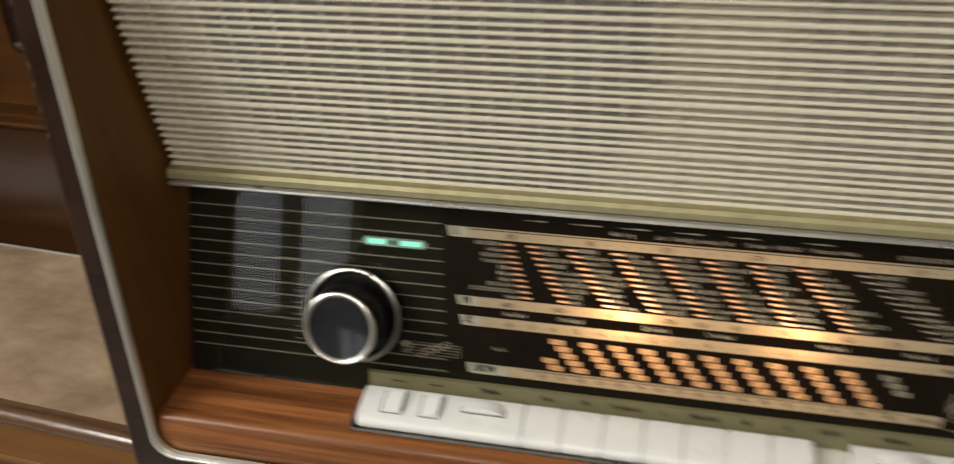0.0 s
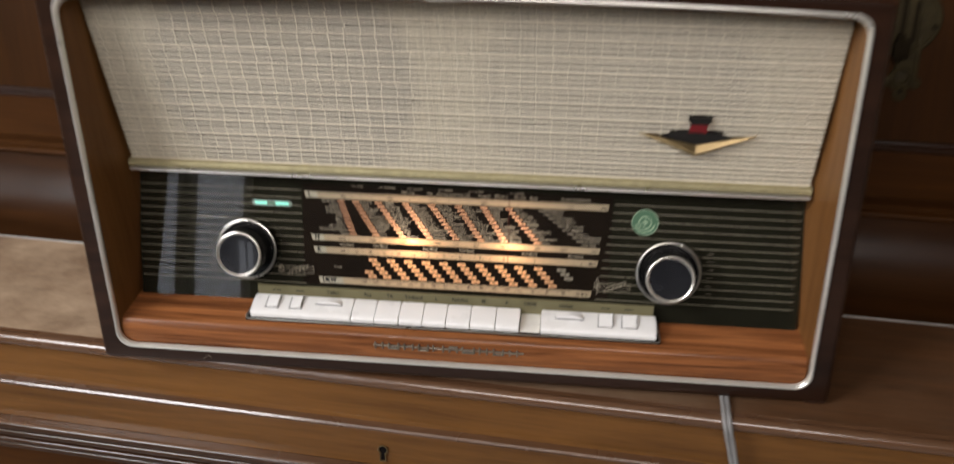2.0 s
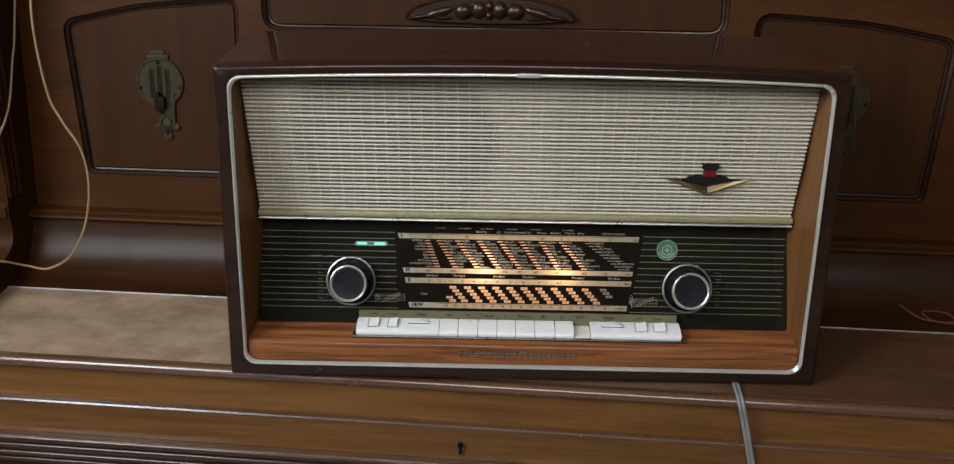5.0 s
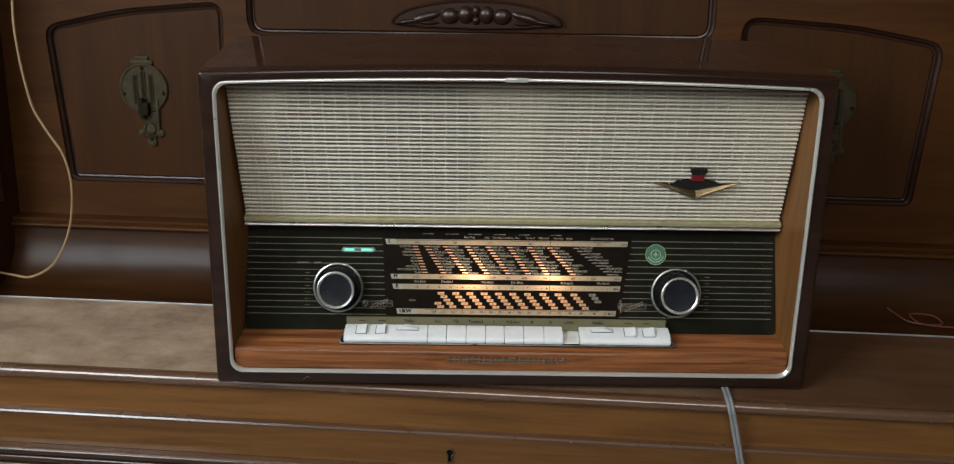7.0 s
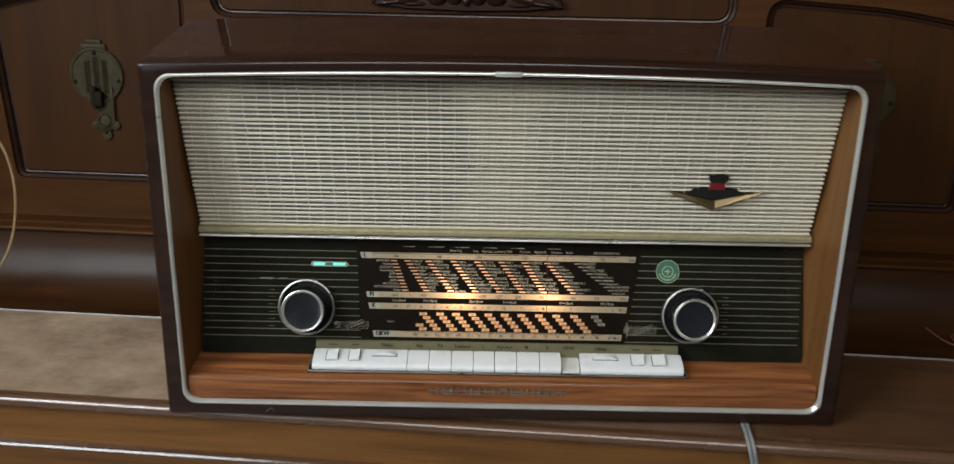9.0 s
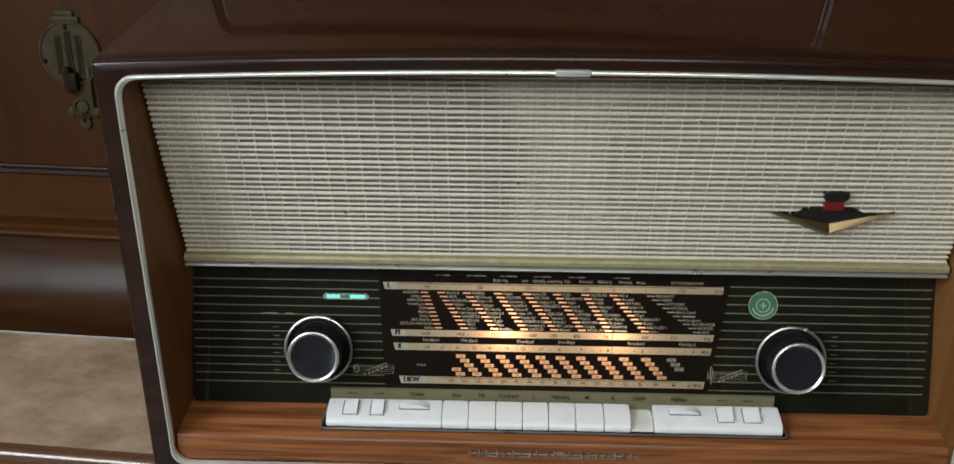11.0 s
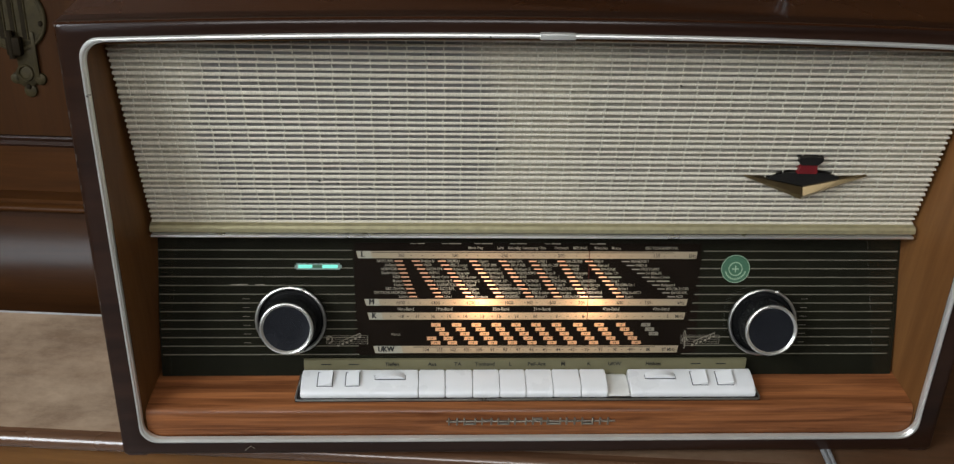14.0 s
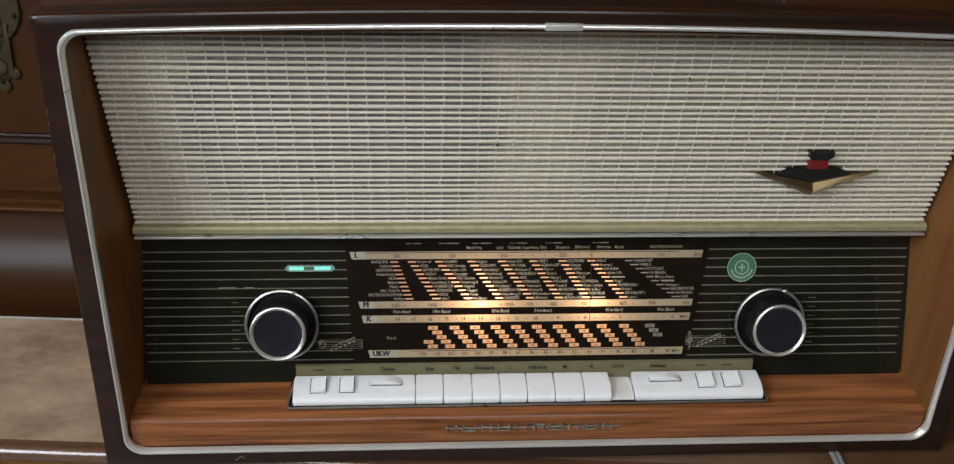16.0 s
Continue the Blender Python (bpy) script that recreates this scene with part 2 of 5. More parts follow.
RUBBER = plain("black_rubber", (0.02, 0.02, 0.02), 0.7)
CORD_G = plain("grey_flex", (0.22, 0.22, 0.22), 0.5)
CORD_T = plain("tan_flex", (0.33, 0.21, 0.10), 0.5)
CORD_R = plain("red_brown_flex", (0.14, 0.035, 0.022), 0.5)
PLASTER = plain("grey_green_plaster", (0.22, 0.25, 0.20), 0.85, 0, 0.5, 14, 0.08)
# unseen wall behind the viewpoint, kept dark so reflections stay low
WALL_DARK = plain("dark_unseen_wall", (0.045, 0.034, 0.026), 0.9, 0, 0.3, 10, 0.2)
PLASTER_W = plain("buff_plaster", (0.26, 0.22, 0.17), 0.85, 0, 0.4, 12, 0.06)
FLOOR = plain("pale_grey_tile", (0.23, 0.225, 0.225), 0.35, 0, 0.1, 8, 0.10)
FRAME_W = plain("white_window_paint", (0.72, 0.72, 0.70), 0.4, 0, 0.2, 30)
PANE = glass("window_glass")
DIAL_GLASS = glass("dial_glass", 0.015)
LIT_PLATE = backlit("lit_scale_band", 1.15, (1.0, 0.52, 0.22), (0.31, 0.27, 0.185), 0.019)
LIT_DASH = backlit("lit_station_mark", 1.9, (1.0, 0.50, 0.26), (0.30, 0.15, 0.09), 0.028)
LIT_PRINT = backlit("lit_cream_print", 0.32, (1.0, 0.78, 0.52), (0.30, 0.265, 0.20), 0.028)
PALE_PLATE = plain("pale_letter_field", (0.42, 0.39, 0.30), 0.5, spec=0.2)
LIT_BOX = backlit("lit_channel_mark", 0.52, (1.0, 0.47, 0.18), (0.34, 0.20, 0.12), 0.045)
EYE_M, _n, _l, _p = mat("glowing_tuning_eye")
_p.inputs["Base Color"].default_value = (0.10, 0.30, 0.27, 1)
_p.inputs["Emission Color"].default_value = (0.25, 1.0, 0.80, 1)
_p.inputs["Emission Strength"].default_value = 0.75

# ---- mesh tools ----


def part(name, bm, material, parent=None, label="", smooth=True):
    me = bpy.data.meshes.new(name)
    bmesh.ops.recalc_face_normals(bm, faces=bm.faces)
    bm.to_mesh(me)
    bm.free()
    me.materials.append(material)
    if smooth:
        me.shade_smooth()
        me.set_sharp_from_angle(angle=radians(32))
    ob = new(name, me)
    if parent is not None:
        ob.parent = parent
    if label:
        ob["label"] = label
    return ob


def B():
    return bmesh.new()


def box(bm, x0, x1, y0, y1, z0, z1, bevel=0.0, seg=2, m=None):
    mm = Matrix.Translation(((x0 + x1) / 2, (y0 + y1) / 2, (z0 + z1) / 2)) @ Matrix.Diagonal((x1 - x0, y1 - y0, z1 - z0, 1))
    g = bmesh.ops.create_cube(bm, size=1.0, matrix=mm)
    vs = g["verts"]
    if bevel:
        es = list({e for v in vs for e in v.link_edges})
        r = bmesh.ops.bevel(bm, geom=es, offset=bevel, segments=seg, profile=0.5, affect="EDGES")
        vs = list({v for f in r["faces"] for v in f.verts} | {v for v in vs if v.is_valid})
    if m is not None:
        bmesh.ops.transform(bm, matrix=m, verts=vs)
    return vs


def prism(bm, loop, axis, a, b):
    """Extrude a closed outline along an axis: loop gives the other two coordinates in xyz order."""
    def at(p, t):
        return {"x": (t, p[0], p[1]), "y": (p[0], t, p[1]), "z": (p[0], p[1], t)}[axis]
    A = [bm.verts.new(at(p, a)) for p in loop]
    C = [bm.verts.new(at(p, b)) for p in loop]
    k = len(loop)
    for i in range(k):
        bm.faces.new((A[i], A[(i + 1) % k], C[(i + 1) % k], C[i]))
    bm.faces.new(A)
    bm.faces.new(C[::-1])
    return A + C


def tube(bm, pts, r, seg=8, closed=False, flat=1.0):
    """A round bar along a path; flat squashes it along the path's side."""
    pts = [Vector(p) for p in pts]
    n = len(pts)
    rings, up = [], None
    for i, p in enumerate(pts):
        if closed:
            d = (pts[(i + 1) % n] - pts[i - 1]).normalized()
        else:
            d = (pts[min(i + 1, n - 1)] - pts[max(i - 1, 0)]).normalized()
        if up is None:
            up = d.orthogonal().normalized()
        up = (up - d * up.dot(d)).normalized()
        side = d.cross(up)
        rings.append([bm.verts.new(p + up * (r * math.cos(6.28318 * k / seg)) + side * (r * flat * math.sin(6.28318 * k / seg))) for k in range(seg)])
    for i in range(n if closed else n - 1):
        R, S = rings[i], rings[(i + 1) % n]
        off = 0
        if closed and i == n - 1:
            off = min(range(seg), key=lambda o: (S[o].co - R[0].co).length)
        for k in range(seg):
            bm.faces.new((R[k], R[(k + 1) % seg], S[(k + 1 + off) % seg], S[(k + off) % seg]))
    if not closed:
        bm.faces.new(rings[0][::-1])
        bm.faces.new(rings[-1])


def smooth_path(pts, steps=6, closed=False):
    """Catmull-Rom through the points."""
    pts = [Vector(p) for p in pts]
    n, out = len(pts), []
    for i in range(n if closed else n - 1):
        p0 = pts[(i - 1) % n] if closed else pts[max(i - 1, 0)]
        p1, p2 = pts[i], pts[(i + 1) % n]
        p3 = pts[(i + 2) % n] if closed else pts[min(i + 2, n - 1)]
        for s in range(steps):
            t = s / steps
            out.append(0.5 * (2 * p1 + (p2 - p0) * t + (2 * p0 - 5 * p1 + 4 * p2 - p3) * t * t + (3 * p1 - p0 - 3 * p2 + p3) * t ** 3))
    if not closed:
        out.append(pts[-1])
    return out


def lathe(bm, prof, seg=48, m=None):
    """Turn (radius, height) points about z."""
    rings = []
    for r, h in prof:
        if r < 1e-6:
            rings.append([bm.verts.new((0, 0, h))])
        else:
            rings.append([bm.verts.new((r * math.cos(2 * math.pi * k / seg), r * math.sin(2 * math.pi * k / seg), h)) for k in range(seg)])
    for R, S in zip(rings, rings[1:]):
        for k in range(seg):
            j = (k + 1) % seg
            if len(R) == 1:
                bm.faces.new((R[0], S[k], S[j]))
            elif len(S) == 1:
                bm.faces.new((R[k], R[j], S[0]))
            else:
                bm.faces.new((R[k], R[j], S[j], S[k]))
    vs = [v for R in rings for v in R]
    if m is not None:
        bmesh.ops.transform(bm, matrix=m, verts=vs)
    return vs


FONT_CACHE = {}


def text_into(bm, string, size, m, align="CENTER", thick=0.0, narrow=1.0):
    """Letters of the built-in font, as flat faces in the plane of m (x right, y up)."""
    key = (string, align, thick)
    if key not in FONT_CACHE:
        cu = bpy.data.curves.new("letters", "FONT")
        cu.body, cu.size, cu.align_x, cu.align_y, cu.resolution_u, cu.offset = string, 1.0, align, "CENTER", 2, thick
        ob = bpy.data.objects.new("letters", cu)
        scene.collection.objects.link(ob)
        bpy.context.view_layer.update()
        me = bpy.data.meshes.new_from_object(ob.evaluated_get(bpy.context.evaluated_depsgraph_get()))
        FONT_CACHE[key] = ([v.co.copy() for v in me.vertices], [tuple(p.vertices) for p in me.polygons])
        bpy.data.objects.remove(ob)
        bpy.data.curves.remove(cu)
        bpy.data.meshes.remove(me)
    vs, fs = FONT_CACHE[key]
    mm = m @ Matrix.Diagonal((size * narrow, size, 1, 1))
    made = [bm.verts.new(mm @ v) for v in vs]
    for f in fs:
        try:
            bm.faces.new([made[i] for i in f])
        except ValueError:
            pass


# ---- room ----
FLOOR_Z = -0.80


def wall_with_holes(name, axis, at, thick, a0, a1, z0, z1, holes, material):
    """A wall of real thickness with openings, given in order along it."""
    bm = B()

    def block(p0, p1, q0, q1):
        if axis == "y":
            box(bm, p0, p1, at, at + thick, q0, q1)
        else:
            box(bm, at, at + thick, p0, p1, q0, q1)
    at_a = a0
    for h0, h1, k0, k1 in holes:
        block(at_a, h0, z0, z1)
        block(h0, h1, z0, k0)
        block(h0, h1, k1, z1)
        at_a = h1
    block(at_a, a1, z0, z1)
    return tagged(part(name, bm, material, smooth=False), "plastered room wall with window openings", "wall", kind="structure")


bm = B()
box(bm, -2.2, 2.2, -3.1, 0.9, FLOOR_Z - 0.1, FLOOR_Z)
tagged(part("floor", bm, FLOOR, smooth=False), "pale grey stone-tiled floor", "floor", kind="structure")
bm = B()
box(bm, -2.2, 2.2, -3.1, 0.9, 2.1, 2.2)
tagged(part("ceiling", bm, PLASTER_W, smooth=False), "buff plastered ceiling", "ceiling", kind="structure")
bm = B()
box(bm, -1.95, 1.95, 0.72, 0.86, FLOOR_Z, 2.1)
tagged(part("wall_north", bm, PLASTER, smooth=False), "grey-green plastered wall behind the piano", "wall", kind="structure")
bm = B()
box(bm, 1.95, 2.09, -2.8, 0.72, FLOOR_Z, 2.1)
tagged(part("wall_east", bm, PLASTER_W, smooth=False), "plain plastered room wall", "wall", kind="structure")
wall_with_holes("wall_south", "y", -2.94, 0.14, -1.95, 1.95, FLOOR_Z, 2.1, (WIN_BACK, WIN_ADDED), WALL_DARK)
wall_with_holes("wall_west", "x", -2.09, 0.14, -2.8, 0.72, FLOOR_Z, 2.1, (WIN_SIDE,), PLASTER_W)
# pale glowing sheets added beyond the windows, for light and reflections
bm = B()
box(bm, -9.0, 5.0, -9.1, -9.0, -2.0, 1.6)
box(bm, -9.1, -9.0, -9.0, 4.0, -2.0, 1.6)
backdrop_glow, _n, _l, _p = mat("glowing_backdrop")
_p.inputs["Base Color"].default_value = (0.2, 0.22, 0.25, 1)
_p.inputs["Emission Color"].default_value = (0.74, 0.86, 1.0, 1)
_p.inputs["Emission Strength"].default_value = 2.0
tagged(part("backdrop", bm, backdrop_glow, smooth=False), "pale glowing backdrop added beyond the windows", "backdrop", kind="structure")


def window(name, axis, at, hole):
    a0, a1, z0, z1 = hole
    root = tagged(new(name), "white-painted casement window out of view, set to suit the light", "window", kind="structure")

    def bar(nm, p0, p1, q0, q1, d0=0.0, d1=0.05):
        b = B()
        if axis == "y":
            box(b, p0, p1, at + d0, at + d1, q0, q1, 0.004)
        else:
            box(b, at + d0, at + d1, p0, p1, q0, q1, 0.004)
        return part(nm, b, FRAME_W, root)

    mid, tr = (a0 + a1) / 2, z0 + (z1 - z0) * 0.68
    bar("frame_post", a0, a0 + 0.06, z0, z1)
    bar("frame_post", a1 - 0.06, a1, z0, z1)
    bar("frame_rail", a0 + 0.06, a1 - 0.06, z0, z0 + 0.06)
    bar("frame_rail", a0 + 0.06, a1 - 0.06, z1 - 0.06, z1)
    bar("mullion", mid - 0.035, mid + 0.035, z0 + 0.06, z1 - 0.06)
    bar("transom", a0 + 0.06, mid - 0.035, tr, tr + 0.05)
    bar("transom", mid + 0.035, a1 - 0.06, tr, tr + 0.05)
    b = B()
    if axis == "y":
        box(b, a0 + 0.05, a1 - 0.05, at + 0.02, at + 0.025, z0 + 0.05, z1 - 0.05)
    else:
        box(b, at + 0.02, at + 0.025, a0 + 0.05, a1 - 0.05, z0 + 0.05, z1 - 0.05)
    pane = part("pane", b, PANE, root, smooth=False)
    pane.visible_shadow = False


window("window_1", "y", -2.90, WIN_BACK)
window("window_2", "x", -2.05, WIN_SIDE)
window("added_window", "y", -2.90, WIN_ADDED)

# ---- piano ----
piano = tagged(new("upright_piano"), "old walnut upright piano with dusty closed lid and carved panels", "piano")
piano.matrix_world = pose(0, 0, 0, 0, 0, -5.3)
U0, U1, UC = -0.737, 0.600, -0.070


def run(name, loop, material, label="", u0=U0, u1=U1, parent=None):
    """A moulding or board along the piano; loop is (v, z)."""
    b = B()
    prism(b, loop, "x", u0, u1)
    return part(name, b, material, parent or piano, label)


def arc(cx, cz, r, a0, a1, n=8):
    return [(cx + r * math.cos(radians(a0 + (a1 - a0) * i / n)), cz + r * math.sin(radians(a0 + (a1 - a0) * i / n))) for i in range(n + 1)]


def lid_z(v):
    return -0.0045 + v * (0.0305 / 0.167)


# front flap of the lid, with a rounded nose
flap = [(0.1658, lid_z(0.1658)), (0.0085, lid_z(0.0085)), (0.0085, -0.0187), (0.030, -0.0187), (0.1658, 0.004)]
run("lid_flap", flap, PIANO_LID, "dusty worn lid flap, painted darker towards the right")
run("lid_nose", [(0.0083, lid_z(0.0083)), (0.004, -0.0044)] + arc(0.0035, -0.0115, 0.0072, 90, 270, 10) + [(0.0083, -0.0187)], PIANO_NOSE, "rounded glossy nose of the lid")
run("lid_hinge", [(0.1659, 0.0235), (0.1659, lid_z(0.1659) + 0.0010), (0.1662, lid_z(0.1662) + 0.0017), (0.1668, lid_z(0.1668) + 0.0018), (0.1671, lid_z(0.1671) + 0.0008), (0.1671, 0.0235)], HINGE, "thin bright hinge line along the lid")
run("ridge", [(0.0094, -0.0588), (0.0040, -0.0604), (-0.0006, -0.0616), (-0.0020, -0.0634), (-0.0016, -0.0655), (0.0002, -0.0662), (0.0080, -0.0640)], PIANO_NOSE, "glossy ridge along the front board")
# wood paler than the key slip, so the reed's highlight is partly painted
run("slip_ridge", [(0.0004, -0.1062)] + arc(-0.0078, -0.1095, 0.0034, 75, 270, 6) + [(0.0004, -0.1132)], PIANO_NOSE, "glossy ridge along the key bed, lightened as a highlight")
# rear part of the lid, sweeping up to the panel
sweep = [(0.1672, lid_z(0.1672) + 0.0006), (0.185, 0.0290), (0.200, 0.0345), (0.213, 0.0430), (0.224, 0.0540), (0.232, 0.0670), (0.238, 0.0810), (0.2415, 0.0950), (0.243, 0.1080)]
run("lid_back", sweep + [(0.30, 0.108), (0.30, 0.0), (0.1672, 0.002)], PIANO_SWEEP, "lid back sweeping up in a hollow curve")
run("ledge", [(0.2425, 0.1085), (0.2365, 0.1095)] + arc(0.2375, 0.1125, 0.003, 250, 110, 5) + [(0.2415, 0.1165), (0.2415, 0.1180), (0.2390, 0.1190), (0.2390, 0.1225), (0.246, 0.1240), (0.30, 0.124), (0.30, 0.1085)], PIANO)
# front board below the nose, and the stepped mouldings of the key bed
run("lock_rail", [(0.0085, -0.0190), (0.0095, -0.0570), (0.0060, -0.0600), (0.0005, -0.0620), (-0.0010, -0.0650), (0.0000, -0.0690), (0.0010, -0.1060), (0.06, -0.106), (0.06, -0.0190)], PIANO_FRONT, "front board with a stepped edge and keyhole")
run("key_slip", [(0.0005, -0.1065), (-0.0060, -0.1068)] + arc(-0.0075, -0.1120, 0.0050, 80, 270, 8) + [(-0.002, -0.1175), (-0.002, -0.1195)] + arc(-0.004, -0.1235, 0.0042, 90, 270, 6) + [(0.002, -0.1285), (0.002, -0.1325)] + arc(0.000, -0.1362, 0.0038, 90, 270, 6) + [(0.008, -0.141), (0.008, -0.145)] + arc(0.008, -0.1490, 0.0040, 90, 270, 6) + [(0.020, -0.153), (0.06, -0.153), (0.06, -0.1065)], KEY_SLIP, "reeded moulding along the key bed")
run("key_bed", [(0.03, -0.1535), (0.03, -0.20), (0.50, -0.20), (0.50, -0.1535)], PIANO)
run("lower_panel", [(0.25, -0.2005), (0.25, FLOOR_Z + 0.1), (0.28, FLOOR_Z + 0.1), (0.28, -0.2005)], PIANO_UP)
run("plinth", [(0.23, FLOOR_Z + 0.0995), (0.23, FLOOR_Z), (0.58, FLOOR_Z), (0.58, FLOOR_Z + 0.0995)], PIANO)
run("top_board", [(0.20, 0.62), (0.20, 0.65), (0.60, 0.65), (0.60, 0.62)], PIANO)
run("back_board", [(0.55, -0.20), (0.55, 0.62), (0.58, 0.62), (0.58, -0.20)], PIANO)
# keyhole with its brass lining
KEY_BRASS = plain("rubbed_brass", (0.16, 0.115, 0.055), 0.4, 0.6)
b = B()
tube(b, [(UC + 0.0046 * math.cos(a), -0.0012, -0.0865 + 0.0046 * math.sin(a)) for a in np.linspace(radians(-60), radians(240), 18)], 0.0008, 6)
tube(b, [(UC + 0.0023, -0.0012, -0.0905), (UC + 0.0030, -0.0012, -0.0990), (UC, -0.0012, -0.0997), (UC - 0.0030, -0.0012, -0.0990), (UC - 0.0023, -0.0012, -0.0905)], 0.0008, 6)
esc = part("keyhole_lining", b, KEY_BRASS, piano, "worn brass keyhole lining")
b = B()
lathe(b, [(0, 0.0), (0.0038, 0.0), (0.0038, 0.003), (0, 0.003)], 16, pose(UC, -0.0006, -0.0865, -90))
box(b, UC - 0.0019, UC + 0.0019, -0.0008, 0.001, -0.0983, -0.088)
part("keyhole_opening", b, SLOT, esc)

# upper panel with its sunk fields
PV = 0.2600


def flip(pts):
    return [(2 * UC - u, z) for u, z in pts]


def rounded(pts, steps=5):
    """Soften an outline's corners; each point is (u, z, radius)."""
    out, n = [], len(pts)
    for i, (u, z, r) in enumerate(pts):
        p, a, c = Vector((u, z)), Vector(pts[i - 1][:2]), Vector(pts[(i + 1) % n][:2])
        if r <= 0:
            out.append((u, z))
            continue
        s, e = p + (a - p).normalized() * r, p + (c - p).normalized() * r
        for k in range(steps + 1):
            t = k / steps
            q = s * (1 - t) ** 2 + p * 2 * t * (1 - t) + e * t * t
            out.append((q.x, q.y))
    return out


field_l = rounded([(-0.655, 0.174, 0.012), (-0.416, 0.174, 0.012), (-0.416, 0.429, 0.022), (-0.560, 0.417, 0.03), (-0.673, 0.393, 0.020)])
field_r = flip(rounded([(-0.655, 0.174, 0.012), (-0.416, 0.174, 0.012), (-0.416, 0.419, 0.026), (-0.560, 0.409, 0.03), (-0.673, 0.388, 0.022)]))[::-1]
field_c = rounded([(-0.383, 0.383, 0.026), (0.243, 0.383, 0.026), (0.243, 0.52, 0.02), (-0.383, 0.52, 0.02)])


def inset(pts, d):
    n, out = len(pts), []
    for i in range(n):
        a, c = Vector(pts[i - 1]), Vector(pts[(i + 1) % n])
        t = (c - a).normalized()
        out.append((pts[i][0] - t.y * d, pts[i][1] + t.x * d))
    return out


b = B()
edges = []
outer = [(U0, 0.1245), (U1, 0.1245), (U1, 0.62), (U0, 0.62)]
for loop in (outer, field_l, field_r, field_c):
    vs = [b.verts.new((u, PV, z)) for u, z in loop]
    edges += [b.edges.new((vs[i], vs[(i + 1) % len(vs)])) for i in range(len(vs))]
bmesh.ops.triangle_fill(b, use_beauty=True, use_dissolve=False, edges=edges)
upper = part("upper_panel", b, PIANO, piano, "walnut front panel framing three sunk fields", smooth=False)
for loop, nm in ((field_l, "sunk_field"), (field_r, "sunk_field"), (field_c, "sunk_field")):
    b = B()
    steps = [(0.0, PV), (0.0010, PV + 0.0035), (0.0042, PV + 0.0060), (0.0058, PV + 0.0105), (0.0078, PV + 0.0110), (0.0100, PV + 0.0085)]
    rings = []
    for d, v in steps:
        rings.append([b.verts.new((u, v, z)) for u, z in inset(loop, d)])
    k = len(loop)
    for R, S in zip(rings, rings[1:]):
        for i in range(k):
            b.faces.new((R[i], R[(i + 1) % k], S[(i + 1) % k], S[i]))
    part("moulding", b, CARVED, upper, "dark hollow moulding round a sunk field", smooth=True)
    b = B()
    b.faces.new([b.verts.new((u, PV + 0.0085, z)) for u, z in inset(loop, 0.0100)])
    part(nm, b, PIANO_UP, upper, smooth=False)

# carved lunette at the foot of the middle field
b = B()
CW, CH, CZ = 0.112, 0.030, 0.4030
top = [(UC + CW * math.cos(a), CZ + CH * math.sin(a)) for a in np.linspace(0, math.pi, 25)]
loop = top + [(UC - CW * 0.6, CZ - 0.004), (UC, CZ - 0.006), (UC + CW * 0.6, CZ - 0.004)]
prism(b, [(u, z) for u, z in loop], "y", PV + 0.001, PV + 0.0095)
rim = smooth_path([(u, PV + 0.001, z) for u, z in top], 2)
tube(b, rim, 0.0022, 6)
for du, dz, rx, rz in ((-0.035, 0.010, 0.013, 0.011), (-0.014, 0.012, 0.011, 0.012), (0.014, 0.012, 0.011, 0.012), (0.035, 0.010, 0.013, 0.011), (0.0, 0.017, 0.006, 0.008), (0.0, 0.005, 0.006, 0.006)):
    bmesh.ops.create_uvsphere(b, u_segments=14, v_segments=10, radius=1.0, matrix=Matrix.Translation((UC + du, PV + 0.002, CZ + dz)) @ Matrix.Diagonal((rx, 0.007, rz, 1)))
for sg in (-1, 1):
    for du, dz, rx, rz, tilt in ((0.068, 0.008, 0.022, 0.0065, 16), (0.090, 0.0025, 0.016, 0.0035, 8), (0.062, 0.001, 0.014, 0.0030, 2)):
        bmesh.ops.create_uvsphere(b, u_segments=14, v_segments=8, radius=1.0, matrix=Matrix.Translation((UC + sg * du, PV + 0.002, CZ + dz)) @ pose(0, 0, 0, 0, sg * tilt, 0) @ Matrix.Diagonal((rx, 0.005, rz, 1)))
part("carving", b, CARVED, piano, "dark carved lunette of fruit and leaves")


